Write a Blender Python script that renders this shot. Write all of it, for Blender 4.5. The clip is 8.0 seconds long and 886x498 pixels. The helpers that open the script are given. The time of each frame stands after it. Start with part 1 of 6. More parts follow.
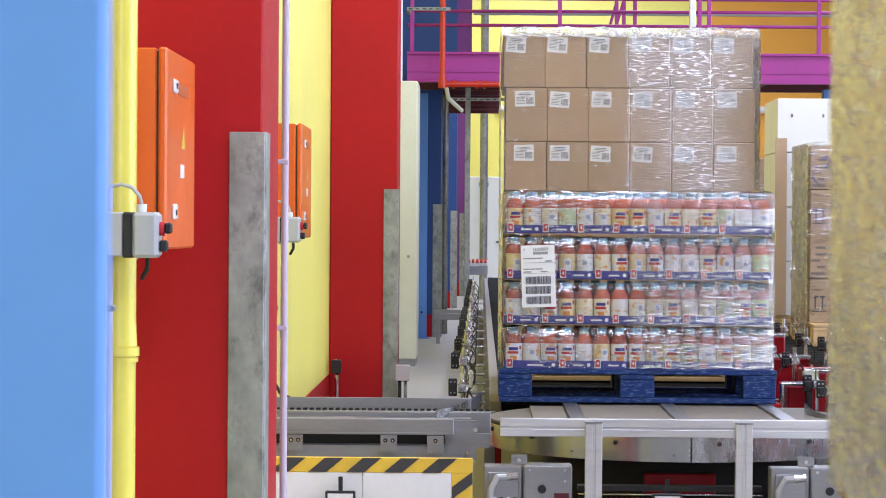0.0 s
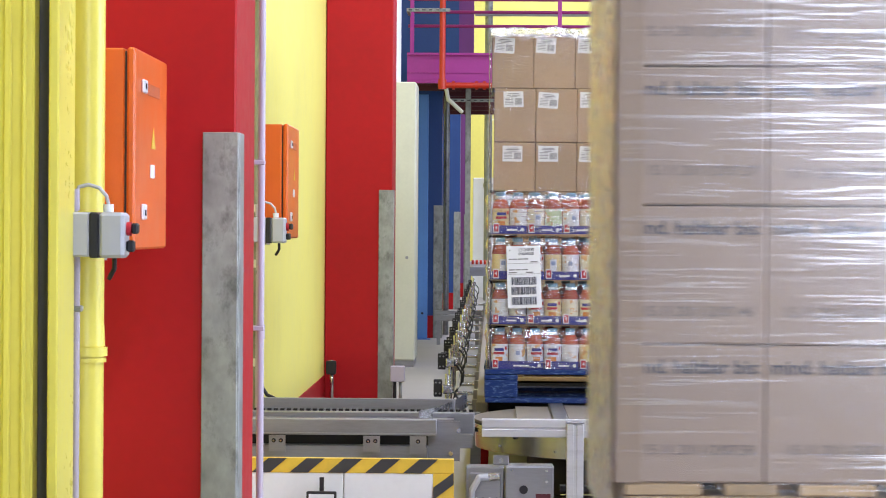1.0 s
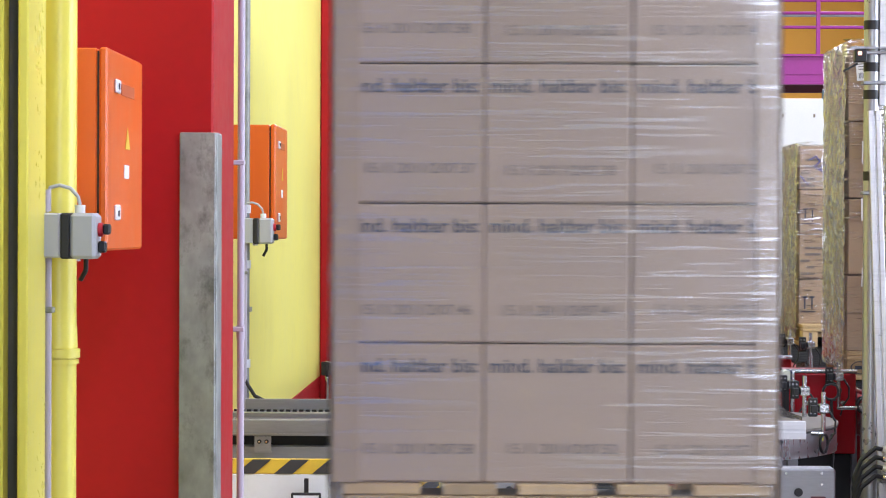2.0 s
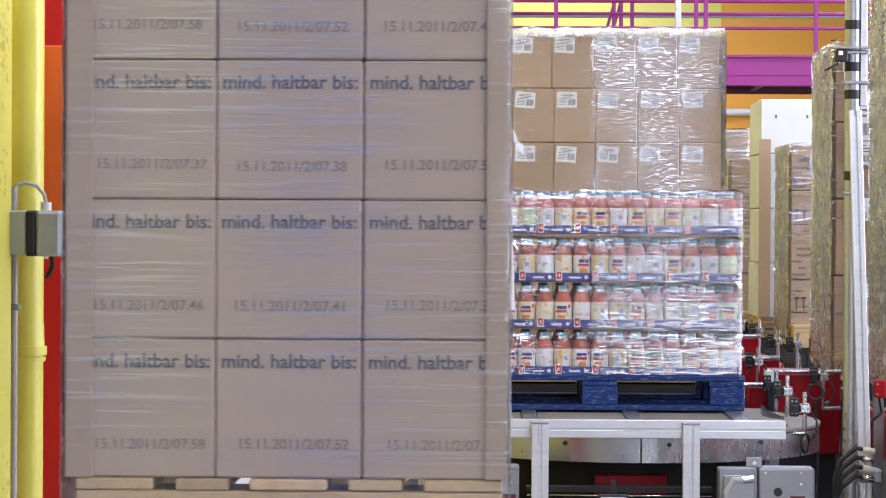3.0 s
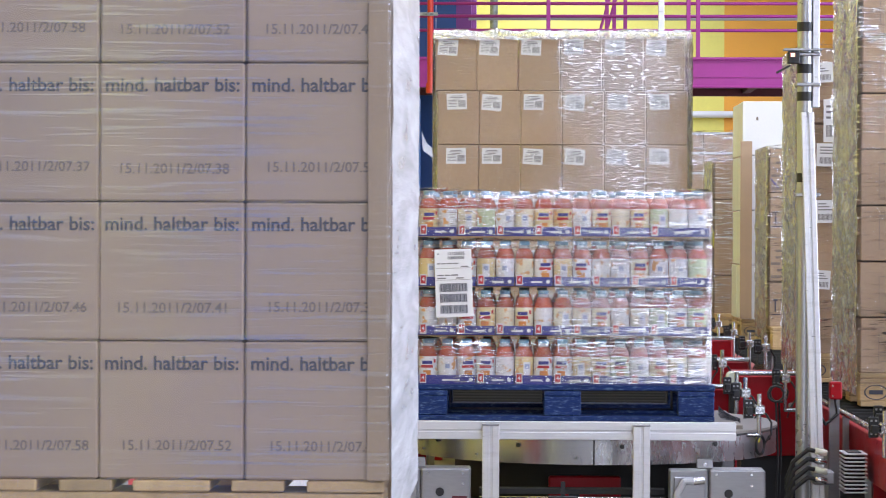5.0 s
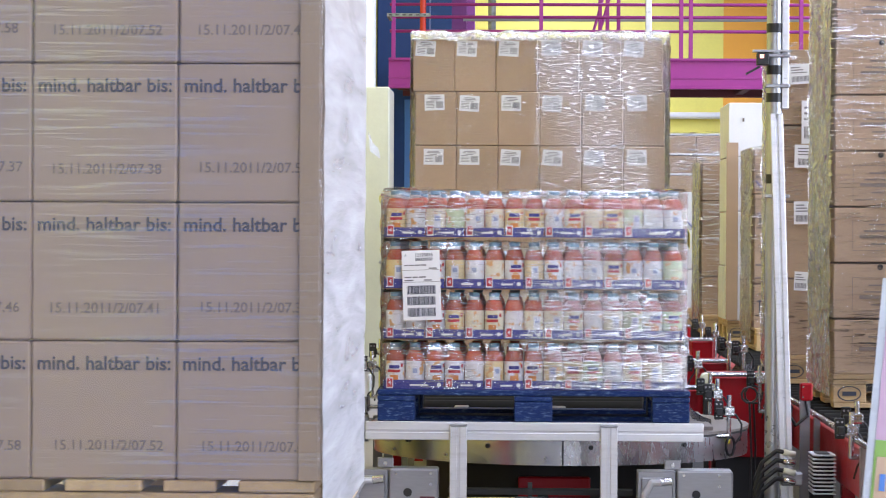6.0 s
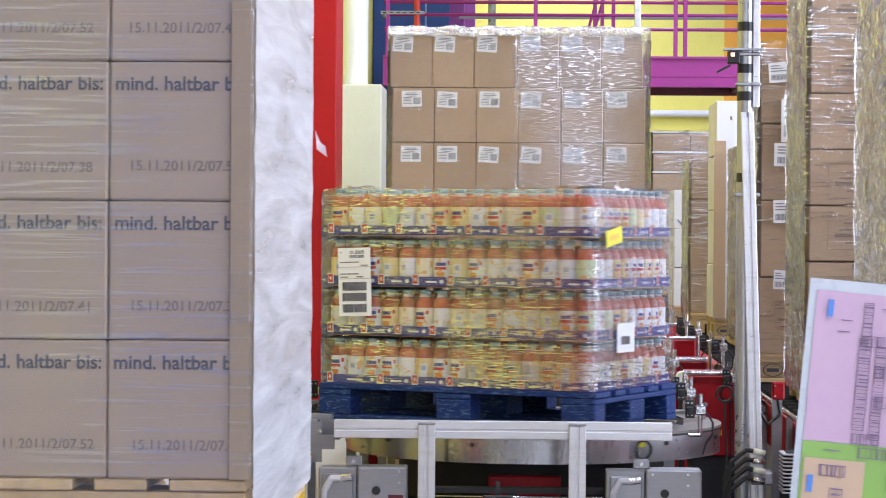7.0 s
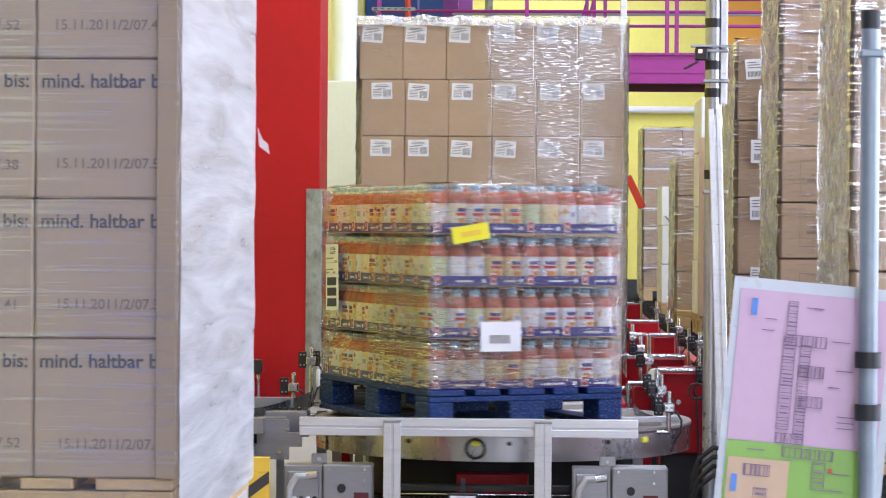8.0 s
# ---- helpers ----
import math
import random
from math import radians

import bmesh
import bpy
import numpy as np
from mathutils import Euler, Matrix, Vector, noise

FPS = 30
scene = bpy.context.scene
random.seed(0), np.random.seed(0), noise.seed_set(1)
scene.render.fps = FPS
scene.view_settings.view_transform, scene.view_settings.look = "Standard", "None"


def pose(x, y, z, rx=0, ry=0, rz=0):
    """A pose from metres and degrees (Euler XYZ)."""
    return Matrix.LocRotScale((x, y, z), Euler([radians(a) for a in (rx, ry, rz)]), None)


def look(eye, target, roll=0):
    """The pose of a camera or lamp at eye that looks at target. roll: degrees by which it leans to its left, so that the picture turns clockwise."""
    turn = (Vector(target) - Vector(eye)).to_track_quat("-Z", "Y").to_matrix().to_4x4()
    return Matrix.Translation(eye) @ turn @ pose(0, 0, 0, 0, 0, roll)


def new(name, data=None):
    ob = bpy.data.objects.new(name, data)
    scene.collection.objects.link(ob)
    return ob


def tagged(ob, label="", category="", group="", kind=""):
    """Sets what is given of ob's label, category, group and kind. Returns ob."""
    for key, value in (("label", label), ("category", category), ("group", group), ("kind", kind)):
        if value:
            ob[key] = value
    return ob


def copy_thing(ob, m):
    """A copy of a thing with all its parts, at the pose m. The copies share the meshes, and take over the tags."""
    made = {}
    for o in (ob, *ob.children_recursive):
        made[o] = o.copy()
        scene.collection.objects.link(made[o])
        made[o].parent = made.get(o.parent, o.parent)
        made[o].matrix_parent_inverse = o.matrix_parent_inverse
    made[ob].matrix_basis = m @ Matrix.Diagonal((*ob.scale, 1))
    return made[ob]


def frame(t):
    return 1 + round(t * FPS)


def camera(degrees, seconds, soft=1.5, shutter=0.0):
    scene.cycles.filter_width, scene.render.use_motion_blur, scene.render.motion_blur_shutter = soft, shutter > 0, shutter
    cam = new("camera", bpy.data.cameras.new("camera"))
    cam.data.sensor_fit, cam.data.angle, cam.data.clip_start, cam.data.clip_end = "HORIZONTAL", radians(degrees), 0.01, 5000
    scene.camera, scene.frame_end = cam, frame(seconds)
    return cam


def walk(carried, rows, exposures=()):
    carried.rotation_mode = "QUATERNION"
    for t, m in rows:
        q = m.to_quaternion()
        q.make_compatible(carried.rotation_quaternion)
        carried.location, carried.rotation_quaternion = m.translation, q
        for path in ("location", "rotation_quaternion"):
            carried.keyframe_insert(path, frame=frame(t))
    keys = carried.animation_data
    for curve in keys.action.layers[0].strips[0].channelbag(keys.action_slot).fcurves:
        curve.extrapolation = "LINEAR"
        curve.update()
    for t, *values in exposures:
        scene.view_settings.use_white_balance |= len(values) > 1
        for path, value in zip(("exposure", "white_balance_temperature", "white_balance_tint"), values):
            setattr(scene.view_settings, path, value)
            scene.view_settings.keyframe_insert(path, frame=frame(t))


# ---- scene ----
cam = camera(20.2, 8.0, soft=1.0, shutter=0.8)
PATH = [
    (0, (0.018, -0.213, 1.265), (-0.013, 1.786, 1.248), 0.4),
    (0.5, (0.073, -0.21, 1.263), (0.038, 1.79, 1.246), 0.4),
    (1, (0.123, -0.209, 1.263), (0.084, 1.79, 1.247), 0.4),
    (1.5, (0.164, -0.203, 1.264), (0.122, 1.797, 1.248), 0.4),
    (1.7, (0.178, -0.188, 1.263), (0.136, 1.811, 1.247), 0.3),
    (2.8, (0.286, -0.167, 1.254), (0.237, 1.832, 1.241), 0.2),
    (3, (0.304, -0.174, 1.252), (0.254, 1.825, 1.238), 0.3),
    (3.5, (0.353, -0.178, 1.253), (0.300, 1.821, 1.239), 0.3),
    (4, (0.413, -0.171, 1.251), (0.358, 1.828, 1.239), 0.2),
    (4.5, (0.476, -0.178, 1.251), (0.417, 1.821, 1.239), 0.2),
    (6, (0.682, -0.185, 1.251), (0.615, 1.814, 1.24), 0.3),
    (6.5, (0.751, -0.172, 1.252), (0.682, 1.827, 1.241), 0.4),
    (7, (0.824, -0.169, 1.254), (0.751, 1.83, 1.241), 0.4),
    (7.5, (0.898, -0.168, 1.255), (0.823, 1.831, 1.242), 0.4),
    (8, (0.968, -0.143, 1.258), (0.891, 1.856, 1.242), 0.4),
]
walk(cam, [(t, look(eye, target, roll)) for t, eye, target, roll in PATH])

# ---- world and light ----
world = bpy.data.worlds.new("hall_air")
scene.world = world
world.use_nodes = True
world.node_tree.nodes["Background"].inputs["Color"].default_value = (0.9, 0.95, 1.0, 1)
world.node_tree.nodes["Background"].inputs["Strength"].default_value = 1.0
scene.view_settings.exposure = -0.07


def ceiling_lamp_light(x, y, z, sx, sy, watts, target=None, color=(0.83, 0.895, 1.26)):
    data = bpy.data.lights.new("luminaire_light", "AREA")
    data.shape, data.size, data.size_y, data.energy, data.color = "RECTANGLE", sx, sy, watts, color
    ob = new("luminaire_light", data)
    ob.matrix_world = look((x, y, z), target or (x, y + 0.001, 0))
    return ob


# the unseen pair at x 2.4 is added to brighten the near load
LAMPS = [(5.0, y) for y in (-4.5, -0.2, 4.5, 10.0, 15.5, 22.0, 31.0, 41.0)] + [(2.4, -4.6), (2.4, -0.6)] + [(1.2, y) for y in (6.0, 13.0, 20.0, 34.0, 46.0)]
for lx, ly in LAMPS:
    # lamps beyond y 30 are boosted to brighten the far walls
    ceiling_lamp_light(lx, ly, 7.55, 0.5, 3.4, (180 if lx > 3 else 175) * (2.3 if ly > 30 else 1.0))
# daylight through the inferred window behind the camera, plus an east strip added for brightness
ceiling_lamp_light(12.93, 8.0, 2.7, 24.8, 3.0, 2600, (0, 8.0, 2.7), (0.84, 0.92, 1.18))
ceiling_lamp_light(3.7, -6.93, 2.1, 3.1, 2.6, 245, (3.7, 0, 2.1), (0.84, 0.92, 1.18))


# ---- materials ----
def mat(name, col, rough=0.5, metal=0.0, var=0.12, scale=3.0, fine=40.0, bump=0.08, stretch=(1, 1, 1), rnd=0.0,
        stain=None, stain_amount=0.0, stain_scale=2.0, rough_var=0.1, spec=0.5):
    """Principled surface with broad and fine variation, optional stains and a random shift per object."""
    m = bpy.data.materials.new(name)
    m.use_nodes = True
    nt = m.node_tree
    n, l = nt.nodes, nt.links
    bsdf = n["Principled BSDF"]
    co = n.new("ShaderNodeTexCoord")
    mp = n.new("ShaderNodeMapping")
    mp.inputs["Scale"].default_value = stretch
    l.new(co.outputs["Object"], mp.inputs["Vector"])
    broad = n.new("ShaderNodeTexNoise")
    broad.inputs["Scale"].default_value, broad.inputs["Detail"].default_value = scale, 5
    grain = n.new("ShaderNodeTexNoise")
    grain.inputs["Scale"].default_value, grain.inputs["Detail"].default_value = fine, 4
    for t in (broad, grain):
        l.new(mp.outputs["Vector"], t.inputs["Vector"])
    add = n.new("ShaderNodeMath")
    add.operation = "MULTIPLY_ADD"
    l.new(grain.outputs["Fac"], add.inputs[0])
    add.inputs[1].default_value = 0.6
    l.new(broad.outputs["Fac"], add.inputs[2])
    val = n.new("ShaderNodeMapRange")
    val.inputs["From Min"].default_value, val.inputs["From Max"].default_value = 0.45, 1.15
    val.inputs["To Min"].default_value, val.inputs["To Max"].default_value = 1 - var, 1 + var
    l.new(add.outputs[0], val.inputs["Value"])
    last = val.outputs["Result"]
    if rnd:
        info = n.new("ShaderNodeObjectInfo")
        rr = n.new("ShaderNodeMapRange")
        rr.inputs["To Min"].default_value, rr.inputs["To Max"].default_value = 1 - rnd, 1 + rnd
        l.new(info.outputs["Random"], rr.inputs["Value"])
        mul = n.new("ShaderNodeMath")
        mul.operation = "MULTIPLY"
        l.new(last, mul.inputs[0])
        l.new(rr.outputs["Result"], mul.inputs[1])
        last = mul.outputs[0]
    hsv = n.new("ShaderNodeHueSaturation")
    hsv.inputs["Color"].default_value = (*col, 1)
    l.new(last, hsv.inputs["Value"])
    color = hsv.outputs["Color"]
    if stain:
        st = n.new("ShaderNodeTexNoise")
        st.inputs["Scale"].default_value, st.inputs["Detail"].default_value, st.inputs["Roughness"].default_value = stain_scale, 8, 0.7
        l.new(mp.outputs["Vector"], st.inputs["Vector"])
        sr = n.new("ShaderNodeMapRange")
        sr.inputs["From Min"].default_value, sr.inputs["From Max"].default_value = 0.52, 0.72
        sr.inputs["To Max"].default_value = stain_amount
        l.new(st.outputs["Fac"], sr.inputs["Value"])
        mix = n.new("ShaderNodeMix")
        mix.data_type = "RGBA"
        l.new(sr.outputs["Result"], mix.inputs["Factor"])
        l.new(color, mix.inputs["A"])
        mix.inputs["B"].default_value = (*stain, 1)
        color = mix.outputs["Result"]
    l.new(color, bsdf.inputs["Base Color"])
    rm = n.new("ShaderNodeMapRange")
    rm.inputs["From Min"].default_value, rm.inputs["From Max"].default_value = 0.45, 1.15
    rm.inputs["To Min"].default_value, rm.inputs["To Max"].default_value = max(0.02, rough - rough_var), min(1, rough + rough_var)
    l.new(add.outputs[0], rm.inputs["Value"])
    l.new(rm.outputs["Result"], bsdf.inputs["Roughness"])
    bsdf.inputs["Metallic"].default_value, bsdf.inputs["Specular IOR Level"].default_value = metal, spec
    if bump:
        bp = n.new("ShaderNodeBump")
        bp.inputs["Strength"].default_value, bp.inputs["Distance"].default_value = bump, 0.01
        l.new(add.outputs[0], bp.inputs["Height"])
        l.new(bp.outputs["Normal"], bsdf.inputs["Normal"])
    return m


def film_mat(name, clear=0.8, stretch=(2.0, 2.0, 30.0), rough=0.14, strength=0.9, haze=0.06, tint=(1, 1, 1), patch=0.25, dist=0.012, graze=0.55, even=False, crease=0.0, crease_scale=(9.0, 9.0, 80.0), crease_low=0.12, crease_at=0.60, crease_bump=0.012):
    """Stretch film: mostly clear, glossy in wrinkled streaks, a little milky where it lies in folds."""
    m = bpy.data.materials.new(name)
    m.use_nodes = True
    nt = m.node_tree
    n, l = nt.nodes, nt.links
    n.remove(n["Principled BSDF"])
    out = n["Material Output"]
    co = n.new("ShaderNodeTexCoord")
    mp = n.new("ShaderNodeMapping")
    mp.inputs["Scale"].default_value = stretch
    l.new(co.outputs["Object"], mp.inputs["Vector"])
    fold = n.new("ShaderNodeTexNoise")
    fold.inputs["Scale"].default_value, fold.inputs["Detail"].default_value, fold.inputs["Distortion"].default_value = 1.6, 6, 0.7
    l.new(mp.outputs["Vector"], fold.inputs["Vector"])
    big = n.new("ShaderNodeTexNoise")
    big.inputs["Scale"].default_value, big.inputs["Detail"].default_value = 2.2, 3
    l.new(co.outputs["Object"], big.inputs["Vector"])
    bp = n.new("ShaderNodeBump")
    bp.inputs["Strength"].default_value, bp.inputs["Distance"].default_value = strength, dist
    l.new(fold.outputs["Fac"], bp.inputs["Height"])
    clr = n.new("ShaderNodeBsdfTransparent")
    clr.inputs["Color"].default_value = (*tint, 1)
    glo = n.new("ShaderNodeBsdfGlossy")
    glo.inputs["Roughness"].default_value = rough
    l.new(bp.outputs["Normal"], glo.inputs["Normal"])
    dif = n.new("ShaderNodeBsdfDiffuse")
    dif.inputs["Color"].default_value = (0.85, 0.85, 0.86, 1)
    l.new(bp.outputs["Normal"], dif.inputs["Normal"])
    pr = n.new("ShaderNodeMapRange")
    pr.inputs["From Min"].default_value, pr.inputs["From Max"].default_value = 0.35, 0.65
    pr.inputs["To Min"].default_value, pr.inputs["To Max"].default_value = (1 - clear) * (1 - patch), (1 - clear) * (1 + patch)
    l.new(big.outputs["Fac"], pr.inputs["Value"])
    edge = n.new("ShaderNodeLayerWeight")
    edge.inputs["Blend"].default_value = 0.3
    fac = n.new("ShaderNodeMath")
    fac.operation, fac.use_clamp = "MULTIPLY_ADD", True
    l.new(edge.outputs["Fresnel"], fac.inputs[0])
    fac.inputs[1].default_value = graze
    l.new(pr.outputs["Result"], fac.inputs[2])
    gloss = fac.outputs[0]
    if crease:
        # sharp wrinkles that gather in patches and mirror the lamps
        cm_ = n.new("ShaderNodeMapping")
        cm_.inputs["Scale"].default_value = crease_scale
        cm_.inputs["Rotation"].default_value = (0.0, 0.06, 0.0)
        l.new(co.outputs["Object"], cm_.inputs["Vector"])
        cn = n.new("ShaderNodeTexNoise")
        cn.inputs["Scale"].default_value, cn.inputs["Detail"].default_value, cn.inputs["Distortion"].default_value = 1.0, 3, 0.5
        l.new(cm_.outputs["Vector"], cn.inputs["Vector"])
        cr = n.new("ShaderNodeMapRange")
        cr.inputs["From Min"].default_value, cr.inputs["From Max"].default_value = crease_at, crease_at + 0.06
        l.new(cn.outputs["Fac"], cr.inputs["Value"])
        pm = n.new("ShaderNodeMapRange")
        pm.inputs["From Min"].default_value, pm.inputs["From Max"].default_value = 0.40, 0.60
        pm.inputs["To Min"].default_value, pm.inputs["To Max"].default_value = crease_low * crease, crease
        l.new(big.outputs["Fac"], pm.inputs["Value"])
        cf = n.new("ShaderNodeMath")
        cf.operation, cf.use_clamp = "MULTIPLY_ADD", True
        l.new(cr.outputs["Result"], cf.inputs[0])
        l.new(pm.outputs["Result"], cf.inputs[1])
        l.new(gloss, cf.inputs[2])
        gloss = cf.outputs[0]
        bp2 = n.new("ShaderNodeBump")
        bp2.inputs["Strength"].default_value, bp2.inputs["Distance"].default_value = 1.0, crease_bump
        l.new(cn.outputs["Fac"], bp2.inputs["Height"])
        l.new(bp.outputs["Normal"], bp2.inputs["Normal"])
        l.new(bp2.outputs["Normal"], glo.inputs["Normal"])
    mixg = n.new("ShaderNodeMixShader")
    l.new(gloss, mixg.inputs["Fac"])
    l.new(clr.outputs[0], mixg.inputs[1])
    l.new(glo.outputs[0], mixg.inputs[2])
    hr = n.new("ShaderNodeMapRange")
    hr.inputs["From Min"].default_value, hr.inputs["From Max"].default_value = (0.1, 1.2) if even else (0.45, 0.75)
    hr.inputs["To Min"].default_value, hr.inputs["To Max"].default_value = haze * 0.4, haze * 2.2
    l.new(fold.outputs["Fac"], hr.inputs["Value"])
    mixh = n.new("ShaderNodeMixShader")
    l.new(hr.outputs["Result"], mixh.inputs["Fac"])
    l.new(mixg.outputs[0], mixh.inputs[1])
    l.new(dif.outputs[0], mixh.inputs[2])
    l.new(mixh.outputs[0], out.inputs["Surface"])
    return m


def label_mat(name):
    """Printed paper band of a juice bottle: warm yellow, white or pale green, one tint to a bottle, with soft fruit print."""
    m = bpy.data.materials.new(name)
    m.use_nodes = True
    n, l = m.node_tree.nodes, m.node_tree.links
    bsdf = n["Principled BSDF"]
    info = n.new("ShaderNodeObjectInfo")
    ramp = n.new("ShaderNodeValToRGB")
    l.new(info.outputs["Random"], ramp.inputs["Fac"])
    ramp.color_ramp.interpolation = "CONSTANT"
    e = ramp.color_ramp.elements
    e[0].position, e[0].color = 0.0, (0.80, 0.64, 0.32, 1)
    e[1].position, e[1].color = 0.20, (0.84, 0.83, 0.84, 1)
    for p, c in ((0.60, (0.83, 0.76, 0.56)), (0.76, (0.60, 0.70, 0.42)), (0.86, (0.82, 0.82, 0.86))):
        e.new(p).color = (*c, 1)
    co = n.new("ShaderNodeTexCoord")
    no = n.new("ShaderNodeTexNoise")
    no.inputs["Scale"].default_value, no.inputs["Detail"].default_value = 38, 3
    off = n.new("ShaderNodeVectorMath")
    off.operation = "MULTIPLY_ADD"
    l.new(info.outputs["Random"], off.inputs[0])
    off.inputs[1].default_value = (7.0, 13.0, 5.0)
    l.new(co.outputs["Object"], off.inputs[2])
    l.new(off.outputs[0], no.inputs["Vector"])
    fr = n.new("ShaderNodeMapRange")
    fr.inputs["From Min"].default_value, fr.inputs["From Max"].default_value = 0.58, 0.64
    l.new(no.outputs["Fac"], fr.inputs["Value"])
    mix = n.new("ShaderNodeMix")
    mix.data_type = "RGBA"
    l.new(fr.outputs["Result"], mix.inputs["Factor"])
    l.new(ramp.outputs["Color"], mix.inputs["A"])
    mix.inputs["B"].default_value = (0.76, 0.42, 0.16, 1)
    l.new(mix.outputs["Result"], bsdf.inputs["Base Color"])
    bsdf.inputs["Roughness"].default_value = 0.4
    return m


M = {}
M["red"] = mat("red_wall_paint", (0.40, 0.006, 0.009), 0.5, spec=0.25, var=0.14, scale=1.2, fine=25, bump=0.05, stain=(0.32, 0.005, 0.008), stain_amount=0.5)
M["yellow_wall"] = mat("yellow_wall_paint", (0.84, 0.76, 0.17), 0.55, var=0.06, scale=0.8, fine=18, bump=0.06, stain=(0.70, 0.60, 0.12), stain_amount=0.25)
M["yellow"] = mat("yellow_gloss_paint", (0.85, 0.75, 0.12), 0.32, var=0.06, scale=3, fine=40, bump=0.04, stain=(0.66, 0.55, 0.08), stain_amount=0.15)
M["orange_wall"] = mat("orange_wall_paint", (0.90, 0.42, 0.05), 0.6, var=0.07, scale=0.8, bump=0.05)
M["orange"] = mat("orange_powder_coat", (0.80, 0.14, 0.012), 0.35, var=0.06, scale=5, fine=180, bump=0.06)
M["plate_faded"] = mat("faded_plate", (0.56, 0.12, 0.03), 0.5, var=0.2, fine=120, bump=0.02)
M["magenta"] = mat("magenta_steel_paint", (0.36, 0.03, 0.25), 0.45, var=0.1, scale=2, bump=0.04)
M["purple"] = mat("purple_paint", (0.16, 0.03, 0.20), 0.5, var=0.12, bump=0.04)
M["blue"] = mat("blue_wall_paint", (0.012, 0.055, 0.22), 0.5, var=0.14, scale=1.5, bump=0.05, stain=(0.02, 0.09, 0.3), stain_amount=0.4)
M["lightblue"] = mat("light_blue_paint", (0.082, 0.225, 0.60), 0.45, var=0.08, bump=0.04)
M["cream"] = mat("cream_sheet_metal", (0.66, 0.66, 0.52), 0.45, var=0.06, bump=0.03)
M["white"] = mat("white_enamel", (0.78, 0.79, 0.80), 0.4, var=0.05, bump=0.03, stain=(0.6, 0.6, 0.58), stain_amount=0.25)
M["galv"] = mat("galvanised_steel", (0.30, 0.31, 0.29), 0.48, 0.5, var=0.4, scale=9, fine=34, bump=0.08, stretch=(1, 1, 0.6),
                stain=(0.10, 0.10, 0.088), stain_amount=0.85, stain_scale=13)
M["steel"] = mat("brushed_steel", (0.34, 0.34, 0.35), 0.36, 0.85, var=0.15, scale=3, fine=60, bump=0.05, stretch=(0.3, 3, 6))
# roller colour near black, holding the shade of the pallet openings
M["roller"] = mat("near_black_roller", (0.018, 0.017, 0.016), 0.8, 0.0, spec=0.06, var=0.2, bump=0.03)
M["sheet"] = mat("satin_machine_steel", (0.30, 0.30, 0.31), 0.38, 0.6, var=0.14, scale=4, fine=50, bump=0.04, stretch=(0.5, 2, 3), stain=(0.17, 0.16, 0.15), stain_amount=0.45, stain_scale=5)
M["drum"] = mat("bright_drum_steel", (0.44, 0.44, 0.45), 0.26, 0.9, var=0.10, scale=2, fine=60, bump=0.0, stretch=(1, 1, 0.3), rough_var=0.06)
M["deck"] = mat("worn_deck_plate", (0.23, 0.20, 0.175), 0.6, 0.1, spec=0.3, var=0.2, bump=0.05, stain=(0.2, 0.18, 0.16), stain_amount=0.5, stain_scale=6)
M["tube"] = mat("zinc_tube", (0.40, 0.41, 0.42), 0.32, 0.7, var=0.2, bump=0.03)
M["tube_dark"] = mat("weathered_zinc_tube", (0.23, 0.26, 0.29), 0.42, 0.55, var=0.2, bump=0.03)
M["alu"] = mat("anodised_aluminium", (0.64, 0.64, 0.65), 0.34, 0.6, var=0.08, scale=5, fine=80, bump=0.03, stretch=(0.4, 1, 4), stain=(0.35, 0.34, 0.33), stain_amount=0.35, stain_scale=9)
M["chrome"] = mat("polished_rod", (0.6, 0.6, 0.6), 0.22, 0.95, var=0.08, bump=0.0)
M["black"] = mat("black_plastic", (0.012, 0.012, 0.013), 0.45, var=0.2, bump=0.03)
M["rubber"] = mat("dark_grey_rubber", (0.07, 0.07, 0.065), 0.6, var=0.2, bump=0.04)
# near black: under the machines the shade is put into this colour
M["dark"] = mat("near_black_steel", (0.014, 0.013, 0.012), 0.6, 0.1, var=0.4, scale=9, bump=0.1)
M["grey"] = mat("light_grey_plastic", (0.46, 0.47, 0.49), 0.45, var=0.05, bump=0.02)
M["mauve"] = mat("grey_conduit_plastic", (0.50, 0.45, 0.52), 0.4, var=0.06, bump=0.02)
M["machine_red"] = mat("red_machine_paint", (0.36, 0.004, 0.011), 0.34, spec=0.3, var=0.12, scale=4, bump=0.03, stain=(0.2, 0.01, 0.015), stain_amount=0.4)
M["pipe_red"] = mat("red_pipe_paint", (0.55, 0.035, 0.012), 0.35, var=0.1, bump=0.03)
M["dark_red"] = mat("oxide_red_deck", (0.10, 0.012, 0.02), 0.6, var=0.25, bump=0.08)
M["concrete"] = mat("pale_concrete_floor", (0.36, 0.335, 0.295), 0.6, var=0.16, scale=1.1, fine=30, bump=0.05, stain=(0.33, 0.30, 0.26), stain_amount=0.5, stain_scale=1.2)
M["ceil"] = mat("ceiling_grey", (0.13, 0.13, 0.13), 0.7, var=0.05)
M["plain"] = mat("hall_wall_grey", (0.22, 0.22, 0.22), 0.7, var=0.06, scale=0.6)
M["card"] = mat("brown_cardboard", (0.41, 0.285, 0.185), 0.72, var=0.07, scale=2.5, fine=90, bump=0.06, stretch=(1, 1, 4), rnd=0.07)
M["card_pale"] = mat("pale_cardboard", (0.39, 0.287, 0.208), 0.7, var=0.06, scale=2.5, fine=90, bump=0.05, stretch=(1, 1, 4), rnd=0.04)
